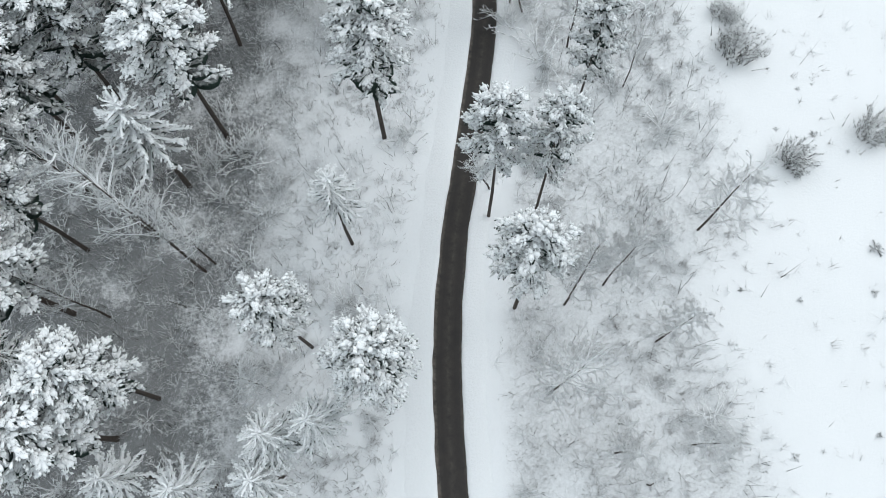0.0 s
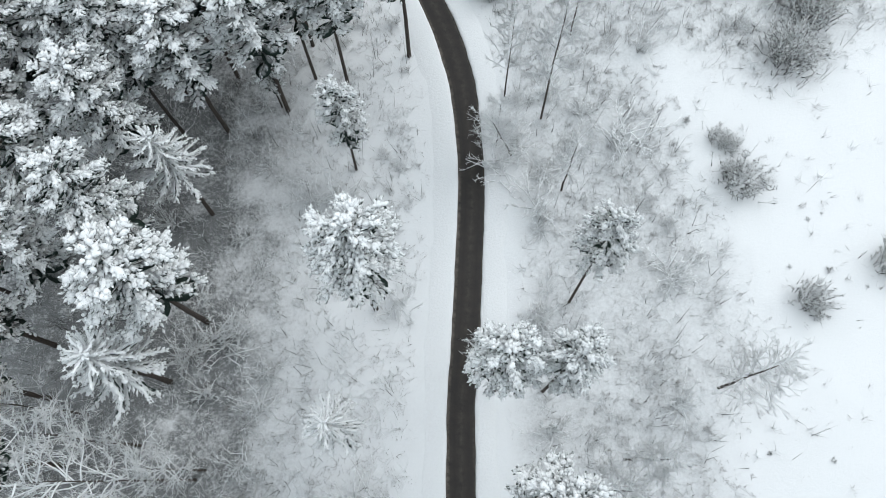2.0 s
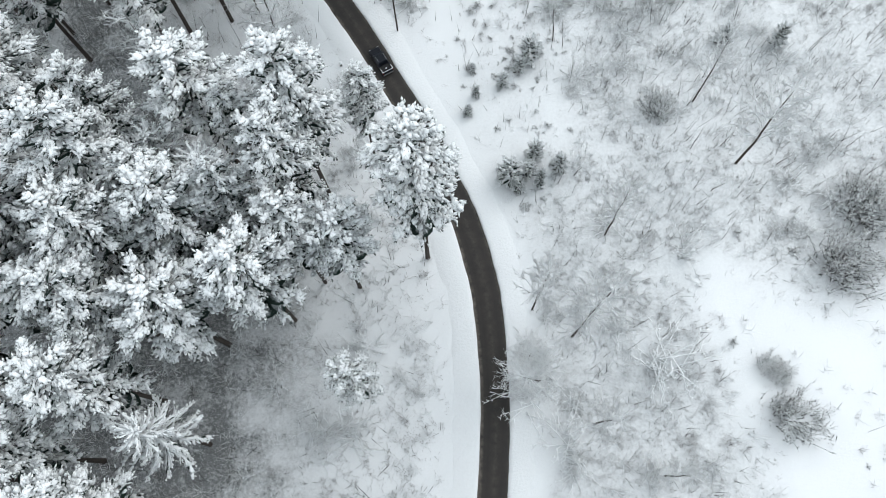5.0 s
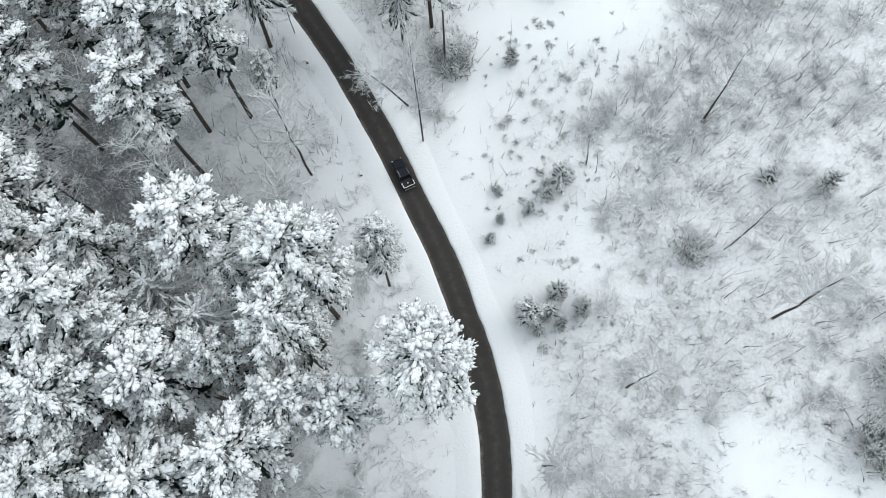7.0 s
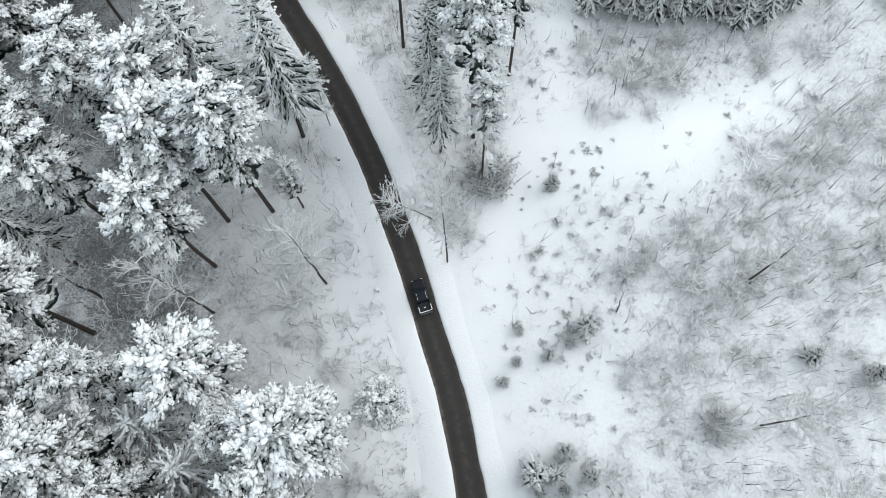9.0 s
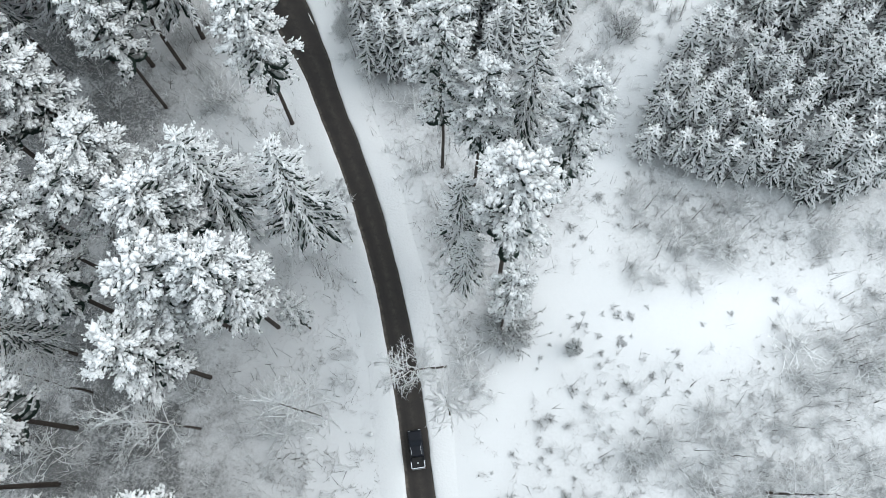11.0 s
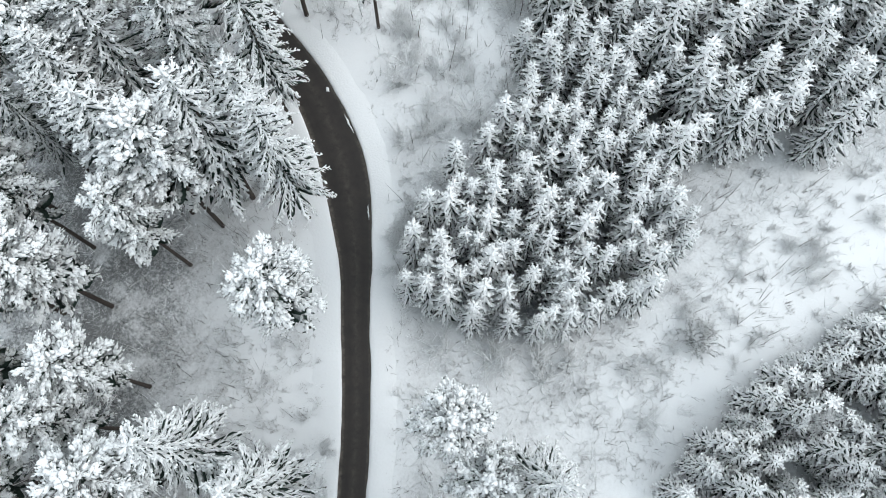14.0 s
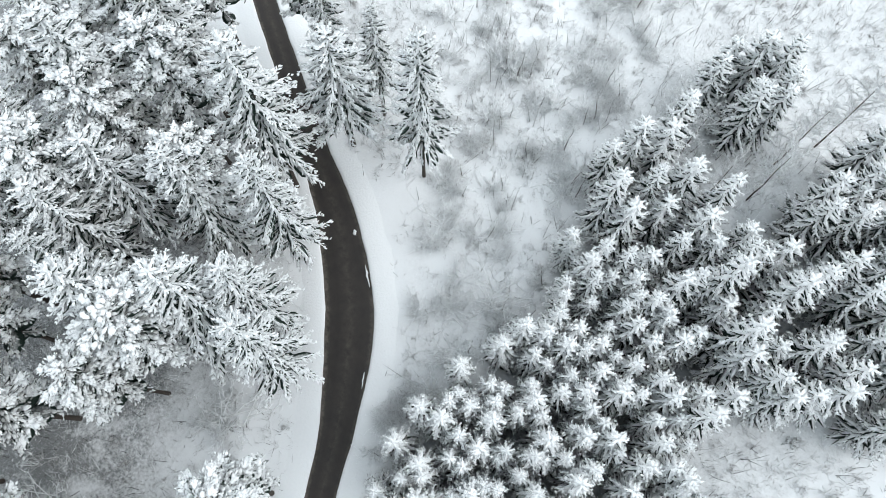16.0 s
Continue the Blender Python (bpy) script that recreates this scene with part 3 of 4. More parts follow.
stars = Kind([make_tree("spruce_tree", spruce_meshes(21, 32, 4.2, 74, 0.56, 0.04, 1.25, 0.22, 0.05, 0.1, 0.5, 0.17, 0, None, 0.12, 0.2, 0.3)), make_tree("spruce_tree", spruce_meshes(22, 32, 4.2, 78, 0.54, 0.0, 1.25, 0.22, 0.05, 0.1, 0.5, 0.17, 0, None, 0.12, 0.2, 0.3))],
             "tall thin spruce with snow-lined radiating boughs", "tree", "thin spruces of the forest")
spruces = Kind([make_tree("spruce_tree", spruce_meshes(31, 32, 5.2, 125, 0.28, -0.22, 0.95, 0.26, 0.09, 0.095, 0.6, 0.27, 0, None, 0.1, 0.1, 0.4)), make_tree("spruce_tree", spruce_meshes(32, 32, 5.2, 115, 0.34, -0.14, 1.0, 0.26, 0.09, 0.1, 0.6, 0.27, 0, None, 0.1, 0.12, 0.4)), make_tree("spruce_tree", spruce_meshes(33, 32, 5.2, 120, 0.3, -0.22, 0.95, 0.26, 0.09, 0.095, 0.55, 0.27, 0, None, 0.1, 0.1, 0.4))],
               "tall spruce with drooping boughs under snow", "tree", "tall spruces beside the road")


def young_kind(name, seeds, height, radius, limbs, taper, label, group, coat=None, thick=1.7, shoot=0.1, spray=0.34):
    return Kind([make_tree(name, spruce_meshes(k, height, radius, limbs, 0.1, -0.3, thick, 0.33, 0.15, shoot, taper, spray, 6, coat, 0.05, 0.12, 0.2)) for k in seeds], label, "tree", group)


young = young_kind("young_spruce", (41, 42, 43, 44), 15, 2.6, 66, 0.55, "young plantation spruce with a white snowy crown", "young spruces of the roadside plantation")
taller = young_kind("half_grown_spruce", (45, 46, 47, 48), 20, 3.4, 78, 0.58, "half-grown spruce with long snow-lined boughs", "half-grown spruces of the plantation")
small = young_kind("small_spruce", (49, 50, 51, 52), 11, 2.3, 60, 0.55, "small dense spruce dusted with snow", "small spruces beyond the track", M_DUSTED, 1.15, 0.115, 0.4)

PINES = [(-41.2, 158.8, 32, 4.4), (-8.5, 10.4, 34, 4.2), (-39.1, 9, 30, 4.3), (-9.9, 47, 34.5, 4.6), 
         (-33.3, 47.2, 33.5, 5.2), (-38.3, 56, 34.5, 4.2), (-11.9, 68.2, 23.5, 2.3), (-39.2, 69.2, 30, 4), (-30.6, 76.2, 32, 4.2), (-37.2, 83.3, 33, 3.4), (-29.2, 85.5, 33, 3), (-23.6, 87.3, 30.5, 2.4),
         (-21.6, 79, 32, 3.8), (-37.5, 76.8, 33, 3.2), (-44, 78.6, 30, 3.4), (-17.5, 90.1, 32.5, 3.1), (-12.5, 83, 26.5, 2.7), (-3.4, 86.7, 35.5, 4), (-23, 79.7, 13, 1.6), (-16.3, 97.5, 35, 4.1),
         (-29.1, 102.3, 33, 4.2), (-9.6, 102.1, 22.5, 2.1), (-17.3, 84.1, 29, 2.5), (-38.6, 91.6, 35, 4), (-32.9, 90, 31, 3), (-39.2, 100, 31, 3), (-37.8, 119.3, 32, 3.6), (-31.4, 128.6, 32, 3.6),
         (-37.6, 126.3, 31.5, 3.3), (-54, 123.5, 27.5, 4), (-41.8, 134, 32, 4), (-51.7, 133.7, 28.5, 3.2), (-53.8, 139.2, 29, 3.5), (-27.5, 129.8, 14, 1.6), (-4.8, 144.5, 36, 3.1),
         (-66, 144.3, 27.5, 4.2), (-61, 155.5, 29, 3.2), (-16.8, 158.6, 37, 3.1), (-11.3, 156.3, 36, 3.0), (-0.7, 155.7, 34, 2.6), (-61.2, 162.8, 32, 3.3),
         (-82, 165.2, 32.5, 3.8), (-84.5, 173.5, 34, 3.8), (-84.2, 181.8, 33, 3.6), (-71.9, 177.2, 35.5, 3.3), (-57, 128.5, 28, 3), (-44.2, 3.8, 27, 4), (-48, 88, 32, 4), (-52, 70, 30, 4.5), (-47, 62, 31, 4)]
TUFTED = [(-19, 15.8, 32, 2.9), (7.7, 21.1, 33, 3.3), (4.4, 34.5, 33, 3.2), (15.8, 45.5, 32, 2.3), (10.7, 33.8, 33.5, 2.8), (-22.9, 96.1, 31, 1.9), (-2.6, 137.4, 27.5, 2.3)]
STARS = [(-15.4, 5, 22.5, 3), (-20.2, 3.4, 22.5, 3), (-21.9, -1, 24, 3.4), (-38.3, -1, 24, 3), (-30.5, -2, 24, 3), (-38.2, 39.4, 34, 4.6), (-14.1, 30.5, 33, 3), (-32.8, 63.1, 33.5, 3.8), (-33.5, 96, 34, 3.7), (-27.6, 92.5, 34.5, 4.2)]
SPRUCES = [(-29.5, 141.3, 34, 3.6), (-38.8, 140, 34, 3.8), (-10.4, 144.8, 32, 2.4), (-8.7, 141.4, 22, 1.9), (-6.8, 159.7, 35.5, 2.4), (-51.6, 171.3, 35, 4.4), (-60.5, 168.8, 33, 4), (-66.2, 161.8, 33.5, 3.6), (-72.5, 160.5, 33.5, 3.6),
           (-76.5, 163.3, 32, 3.5), (-78.1, 169.9, 31, 3.5), (-63.7, 181.7, 35.5, 4.2), (-74.3, 187.4, 36, 3.9), (-74.6, 198.2, 27, 3.5), (-63.4, 203.2, 36, 4.2), (-70.3, 175.8, 33, 3), (-57.4, 173.5, 31.5, 2.8),
           (-75.5, 205, 27, 3), (-89, 174.9, 36, 3.8), (-90, 186, 34, 3.5), (-83, 203, 30, 3.2)]

tree_rng = np.random.default_rng(5)


def stand(kind, rows, scale_r=4.0, scale_h=32.0):
    for x, y, h, r in rows:
        h *= 1.03
        lean = 0.025 if x < -6 else 0.0
        kind.put(x - lean * h, y, tree_rng.uniform(0, 6.28), r / scale_r, h / scale_h, 0.0, (tree_rng.uniform(-0.012, 0.012), lean))


stand(pines, PINES, 3.7)
stand(tufted, TUFTED, 3.2)
stand(stars, STARS, 3.1)
stand(spruces, SPRUCES, 3.15)


def plantation(kind, nominal, poly, spacing, heights, widths, seed, turn):
    """Young trees in rows, a little off their places."""
    rng = np.random.default_rng(seed)
    poly = np.array(poly, float)
    c = poly.mean(0)
    ca, sa = math.cos(turn), math.sin(turn)
    k = int(60 / spacing)
    g = np.array([(i * spacing, j * spacing) for i in range(-k, k + 1) for j in range(-k, k + 1)], float)
    g += rng.uniform(-0.44, 0.44, g.shape) * spacing
    xy = c + g @ np.array([[ca, sa], [-sa, ca]])
    xy = xy[inside(poly, xy) & ~inside(YOUNG_GAP, xy)]
    for x, y in xy:
        if rng.random() < 0.05 or road_gap(x, y) < 2.5:
            continue
        h = rng.uniform(*heights)
        kind.put(x, y, rng.uniform(0, 6.28), rng.uniform(*widths) / nominal[1], h / nominal[0])


plantation(young, (15, 2.4), YOUNG_MIDDLE, 2.8, (12.5, 17.5), (1.9, 2.7), 1, 0.3)
plantation(taller, (20, 3.4), YOUNG_NORTH, 4.3, (16, 23), (3.0, 3.9), 2, 0.5)
plantation(small, (11, 2.3), YOUNG_EAST, 2.95, (8, 15.5), (1.6, 2.7), 3, 0.2)

# the forest goes on beyond the trees nearest to the road
FOREST = [(-92, 208), (-84, 205), (-84, 190), (-70, 150), (-58, 118), (-50, 100), (-50, 60), (-50, 0), (-52, 0), (-60, 50), (-58, 95), (-58, 112), (-68, 132), (-78, 146), (-98, 160), (-112, 175), (-103, 190)]
known = [(x, y) for x, y, *_ in PINES + TUFTED + STARS + SPRUCES]
fill_rng = np.random.default_rng(8)
tries = np.column_stack([fill_rng.uniform(-118, -46, 4000), fill_rng.uniform(-20, 230, 4000)])
tries = tries[inside(FOREST, tries)]
for x, y in tries:
    if min(math.hypot(x - a, y - b) for a, b in known) < 6.2 or road_gap(x, y) < 3:
        continue
    known.append((x, y))
    h = fill_rng.uniform(27, 35)
    tree = (pines if fill_rng.random() < (0.8 if y < 155 else 0.35) else spruces).put(x, y, fill_rng.uniform(0, 6.28), fill_rng.uniform(3.6, 4.8) / 4, h / 32, 0.0, (0, 0.02))


# ---- bare frosted trees, saplings, shrubs and brush ----
def bare_tree_mesh(seed, height, spread, limbs, rise, thick=0.11, twig=12, fine=0.05):
    """A leafless tree: a wavering stem, limbs and twigs, each lined with frost and snow."""
    rng = np.random.default_rng(seed)
    wood, twigs = Bag(), Bag()
    z = np.linspace(0, height, 7)
    sway = rng.normal(0, 0.16, (7, 2)).cumsum(0)
    sway -= sway[0]
    stem = np.column_stack([sway, z - 0.2])
    tube(wood, stem, thick * np.linspace(1.2, 0.2, 7), 6)
    for i in range(limbs):
        t = 0.35 + 0.63 * (i + rng.random()) / limbs
        p = np.array([np.interp(t, z / height, stem[:, c]) for c in range(3)])
        az, el = rng.uniform(0, 6.28), rise + rng.uniform(-0.25, 0.3)
        reach = spread * (1.15 - 0.75 * t) * rng.uniform(0.7, 1.2)
        pts = [p]
        d = unit(az, el)
        for k in range(3):
            d = d + rng.normal(0, 0.18, 3)
            d /= np.linalg.norm(d)
            pts.append(pts[-1] + d * reach / 3)
        tube(twigs, pts, thick * np.array([0.5, 0.42, 0.32, 0.12]), 4)
        for k in range(twig):
            s = rng.uniform(0.25, 1.0) * 3
            a = int(min(s, 2.999))
            q = pts[a] + (s - a) * (pts[a + 1] - pts[a])
            d2 = d + rng.normal(0, 0.65, 3)
            d2[2] = abs(d2[2]) * 0.7
            d2 /= np.linalg.norm(d2)
            ln = reach * rng.uniform(0.2, 0.45)
            e = q + d2 * ln
            tube(twigs, [q, e], [fine, 0.0], 3)
            for _ in range(4):
                r = q + (e - q) * rng.uniform(0.3, 0.9)
                d3 = d2 + rng.normal(0, 0.6, 3)
                tube(twigs, [r, r + d3 / np.linalg.norm(d3) * ln * rng.uniform(0.3, 0.7)], [0.75 * fine, 0.0], 3)
    return wood.mesh("trunk", M_BARK), twigs.mesh("crown", M_TWIG)


def make_bare(name, meshes):
    base = new(name)
    part("trunk", meshes[0], base)
    part("crown", meshes[1], base, "frost-covered branches")
    return base


broad = Kind([make_bare("bare_tree", bare_tree_mesh(51 + i, 20.0, 6.5, 34, 0.55, 0.19, 9, 0.06)) for i in range(3)], "leafless broad tree with frosted branches", "tree", "bare trees of the forest edge")
slim = Kind([make_bare("bare_birch", bare_tree_mesh(61 + i, 12.0, 2.6, 13, 0.8, 0.12, 4, 0.05)) for i in range(4)], "slim leafless birch covered in frost", "tree", "slim frosted birches")

BARE = [(-22.3, 119, 25, 5), (-37.2, 112.6, 26, 5), (-53.5, 112.5, 20, 5), (-5.8, 124.5, 22, 4), (36, 127.5, 16, 5), (42.5, 97.5, 22, 6), (33.8, 32.2, 17, 5.5), (14.5, 21.5, 23, 4.5), (20, 24.3, 24, 4.5),
        (12.1, 9.6, 25, 5.5), (-35.4, 26.5, 31, 6), (-42.8, 31.4, 28, 6), (-34.1, 27.6, 17, 4.5), (15.5, 73.8, 24, 5), (17, 62, 18, 4.5), (10.5, 78, 18, 4), (26.5, 16.4, 15, 3.8), (-30.2, 237.6, 17, 4), (-31.5, 245, 15, 4), (-29.5, 252, 16, 4.2), (-42, 236, 13, 3.6), (-46, 235, 12, 3.4), (-34.5, 233, 12, 3),
        (25, 55, 14, 3.5), (22, 88, 15, 4), (38, 108, 14, 4), (-48, 20, 24, 5), (-50, 36, 22, 5), (30, 172, 11, 2.4), (22, 168, 10, 2.6), (18, 186, 11, 2.4), (30, 3, 12, 3.5), (20, 2, 16, 4), (-25, 10, 12, 4), (8.4, 70, 11, 3.6), (-28.8, 147.5, 11, 2.4), (-26.6, 143.5, 9, 2.2)]
for x, y, h, r in BARE:
    broad.put(x, y, tree_rng.uniform(0, 6.28), r / 6.5 * 1.15, h / 20.0)

for x, y, h, r, south, west in ((-8.2, 130.5, 16, 4.6, 0.25, -0.22), (4.6, 38.6, 11, 4.2, 0.0, -0.26), (10.5, 68.2, 12, 5, 0.06, -0.24)):
    broad.put(x, y, 1.0, r / 6.5 * 1.15, h / 20.0, 0.0, (south, west), "leafless tree leaning over the road, white with frost")

slim_rng = np.random.default_rng(77)
made = 0
while made < 165:
    x, y = (slim_rng.uniform(14, 62), slim_rng.uniform(85, 180)) if made % 5 < 2 else (slim_rng.uniform(-90, 62), slim_rng.uniform(-15, 250))
    xy = np.array([(x, y)])
    if brushiness(xy)[0] < 0.3 or inside(YOUNG_MIDDLE, xy)[0] or inside(YOUNG_NORTH, xy)[0] or inside(YOUNG_EAST, xy)[0]:
        continue
    if x < -20 and 60 < y < 205 and slim_rng.random() < 0.85:
        continue
    h = slim_rng.uniform(4.5, 10.5)
    slim.put(x, y, slim_rng.uniform(0, 6.28), slim_rng.uniform(0.6, 1.1) * h / 12, h / 12, 0.0, (slim_rng.uniform(-0.1, 0.1), slim_rng.uniform(-0.1, 0.1)))
    made += 1


def shrub_mesh(seed, stems):
    """A rounded leafless shrub about 1 m in radius."""
    rng = np.random.default_rng(seed)
    bag = Bag()
    for _ in range(stems):
        az, el = rng.uniform(0, 6.28), rng.uniform(0.25, 1.35)
        d = unit(az, el)
        ln = rng.uniform(0.7, 1.25)
        p = np.array([rng.normal(0, 0.12), rng.normal(0, 0.12), -0.05])
        mid, e = p + d * ln * 0.55, p + d * ln + np.array([0, 0, -0.1 * ln])
        tube(bag, [p, mid, e], [0.03, 0.04, 0.0], 3)
        for _ in range(4):
            q = p + (e - p) * rng.uniform(0.35, 0.95)
            d2 = d + rng.normal(0, 0.6, 3)
            finger(bag, rng, q, d2 / np.linalg.norm(d2), rng.uniform(0.12, 0.28), 0.05, 0.1, 3)
    return bag.mesh("shrub", M_SHRUB)


shrubs = Kind([new("shrub", shrub_mesh(71 + i, 22)) for i in range(4)], "dark leafless shrub dusted with snow", "shrub", "shrubs in the snowy glades")
SHRUBS = [(41, 68.1, 2.3), (41.7, 62.5, 2.3), (37, 71.5, 1.2), (50.2, 75, 0.9), (40.6, 86.8, 1.4), (47.7, 83.2, 1.7), (60.4, 80.2, 0.8), (46.8, 47.8, 1.1), (52, 46.7, 1.1), (48.5, 43.1, 1.9), (53.5, 81.8, 2.6),
          (58.3, 89.4, 2.6), (60.5, 47.1, 2.0), (58.1, 29.3, 1.6), (56.5, 22.9, 1.3), (42.7, 1.5, 1.7), (7.5, 137.6, 1.4), (9, 132.4, 1.2), (5.8, 127.1, 1.4), (7.3, 122.7, 1.4), (5, 116.7, 1.6)]
SHRUBS_TOO = [(12.1, 116.9, 1.6), (11.5, 112.9, 1.6), (5.2, 112.1, 1.6), (15.9, 105.7, 1.2), (16.3, 99.8, 1.7), (14, 94.1, 1.4), (49.6, 124.7, 1.4), (32.6, 106.8, 1.9),
              (25.7, 112.4, 1.2), (-2.2, 138.9, 2.3), (2.9, 154.8, 1.1), (-13.6, 173.7, 1.3), (-2.7, 180.2, 1.4), (2.7, 189.6, 1.9), (5.9, 202.4, 1.6), (-2.6, 216.1, 1.6), (15.4, 211.1, 1.6), (-55.3, 200.1, 1.3), (-64.4, 212.2, 1.5)]
SHRUBS_SMALL = [(45.9, 60.5), (53.1, 55.1), (50.9, 54.4), (47.2, 43.2), (48.9, 40.5), (56.7, 44), (46.4, 2.1), (53.9, 4.2), (38.7, 23.4), (46.5, 21.9), (35.3, 8.2), (11.5, 136.9), (13.4, 140.5), (11.2, 130.9), (1.7, 119.1), (4.3, 108.6),
                (21.9, 140.2), (23.9, 137), (19.8, 141.8), (11.2, 81.4), (32.2, 84), (34, 81), (9.5, 144.8), (16, 146.7), (11.3, 138.6), (34, 143.5), (29.2, 141.1), (25, 158.6), (29.1, 162.7), (18.6, 158.6), (2.4, 148.6), (6.5, 125.3), (9.4, 127.8)]
glade_rng = np.random.default_rng(31)
SHRUBS_SMALL += [(x, y) for x, y in zip(glade_rng.uniform(3, 21, 90), glade_rng.uniform(93, 146, 90)) if road_gap(x, y) > 6]
SHRUBS_SMALL += [(x, y) for x, y in zip(glade_rng.uniform(4, 36, 30), glade_rng.uniform(140, 166, 30)) if road_gap(x, y) > 6]


def dark_bush_mesh(seed, stems):
    """A dense clump of upright leafless stems, 1 m in radius."""
    rng = np.random.default_rng(seed)
    bag = Bag()
    for _ in range(stems):
        p = np.array([rng.normal(0, 0.34), rng.normal(0, 0.34), -0.05])
        d = unit(math.atan2(p[1], p[0]) + rng.uniform(-0.6, 0.6), rng.uniform(0.7, 1.4))
        ln = rng.uniform(0.6, 1.2)
        tube(bag, [p, p + d * ln], [0.026, 0.0], 3)
        for _ in range(5):
            q = p + d * ln * rng.uniform(0.3, 0.95)
            d2 = d + rng.normal(0, 0.55, 3)
            tube(bag, [q, q + d2 / np.linalg.norm(d2) * rng.uniform(0.12, 0.36)], [0.02, 0.0], 3)
    return bag.mesh("dark_bush", M_SHRUB)


clumps = Kind([new("dark_bush", dark_bush_mesh(76 + i, 110)) for i in range(3)], "dense dark leafless bush standing in open snow", "bush", "dark bushes of the field edge")
for x, y, r in SHRUBS + SHRUBS_TOO + [(x, y, tree_rng.uniform(0.5, 1.25)) for x, y in SHRUBS_SMALL]:
    if r >= 1.85:
        for k in range(2 if r > 2.2 else 1):
            clumps.put(x + k * 0.5 * r, y - k * 0.7 * r, tree_rng.uniform(0, 6.28), 0.8 * r, 0.95 * r, 0.1)
    else:
        shrubs.put(x, y, tree_rng.uniform(0, 6.28), 0.7 * r, 0.65 * r, 0.1)

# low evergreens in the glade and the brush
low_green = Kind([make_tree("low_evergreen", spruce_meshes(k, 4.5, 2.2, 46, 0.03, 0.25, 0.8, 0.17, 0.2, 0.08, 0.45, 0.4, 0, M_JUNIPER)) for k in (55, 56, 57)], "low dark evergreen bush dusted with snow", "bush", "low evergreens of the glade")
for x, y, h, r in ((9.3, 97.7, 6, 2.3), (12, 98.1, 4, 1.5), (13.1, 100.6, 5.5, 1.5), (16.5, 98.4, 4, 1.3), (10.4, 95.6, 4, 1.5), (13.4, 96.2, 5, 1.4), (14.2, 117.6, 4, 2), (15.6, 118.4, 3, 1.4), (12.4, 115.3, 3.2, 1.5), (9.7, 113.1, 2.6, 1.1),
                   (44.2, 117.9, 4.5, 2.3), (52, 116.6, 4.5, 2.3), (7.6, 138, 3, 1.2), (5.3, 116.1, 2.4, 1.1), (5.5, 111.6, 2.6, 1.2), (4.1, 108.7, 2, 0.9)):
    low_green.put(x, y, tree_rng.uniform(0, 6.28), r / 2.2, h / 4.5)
small.put(-2.2, 138.9, 0.4, 0.87, 0.73)


def brush(seed, count, low, high, rmin, rmax, name, label, mat, tuft=(6, 12), rise=(0.35, 1.4)):
    """Knee- to head-high brush: tufts of thin frosted stems, thick where the ground plan says so."""
    rng = np.random.default_rng(seed)
    xy = np.column_stack([rng.uniform(-100, 75, count), rng.uniform(-25, 285, count)])
    v = brushiness(xy)
    patch = patchiness(xy)
    for poly in (YOUNG_MIDDLE, YOUNG_NORTH, YOUNG_EAST):
        v[inside(poly, xy) & ~inside(YOUNG_GAP, xy)] *= 0.15
    xy = xy[v * (0.68 + 0.8 * patch) > rng.random(count)]
    stems = rng.integers(*tuft, len(xy))
    base = np.repeat(xy, stems, 0)
    n = len(base)
    base = base + rng.normal(0, 0.25, base.shape)
    size = np.repeat(rng.uniform(low, high, len(xy)), stems) * rng.uniform(0.6, 1.1, n)
    az, el = rng.uniform(0, 6.283, n), rng.uniform(*rise, n)
    d = np.column_stack([np.cos(az) * np.cos(el), np.sin(az) * np.cos(el), np.sin(el)])
    r = rng.uniform(rmin, rmax, n)
    b0 = np.column_stack([base, np.full(n, 0.05)])
    tip = b0 + d * size[:, None]
    side = np.column_stack([-np.sin(az), np.cos(az), np.zeros(n)])
    third = np.cross(d, side)
    ring = [b0 + r[:, None] * (math.cos(a) * side + math.sin(a) * third) for a in (1.57, 3.66, 5.76)]
    verts = np.stack([*ring, tip], 1).reshape(-1, 3)
    k = np.arange(n)[:, None] * 4
    faces = np.concatenate([k + (0, 1, 3), k + (1, 2, 3), k + (2, 0, 3)])
    me = bpy.data.meshes.new(name)
    me.from_pydata(verts.tolist(), [], faces.tolist())
    me.materials.append(mat)
    tagged(new(name, me), label, "undergrowth", kind="stuff")


brush(91, 34000, 0.8, 2.2, 0.02, 0.036, "brush", "low leafless brush dusted with frost", M_BRUSH)
brush(95, 52000, 0.4, 1.2, 0.02, 0.036, "heather", "knee-high tufts of grass and heather poking through snow", M_TUSSOCK, (4, 8), (0.3, 1.3))
brush(92, 9000, 1.2, 3.2, 0.03, 0.05, "thicket", "head-high thicket of frosted saplings", M_TWIG)
brush(93, 7500, 0.8, 2.8, 0.02, 0.038, "dead_wood", "dark dead stems and fallen twigs", M_STEM, (1, 4))
brush(94, 8000, 2.5, 7.0, 0.026, 0.048, "saplings", "thin dark leafless saplings of the thickets", M_STEM, (1, 3), (1.2, 1.52))


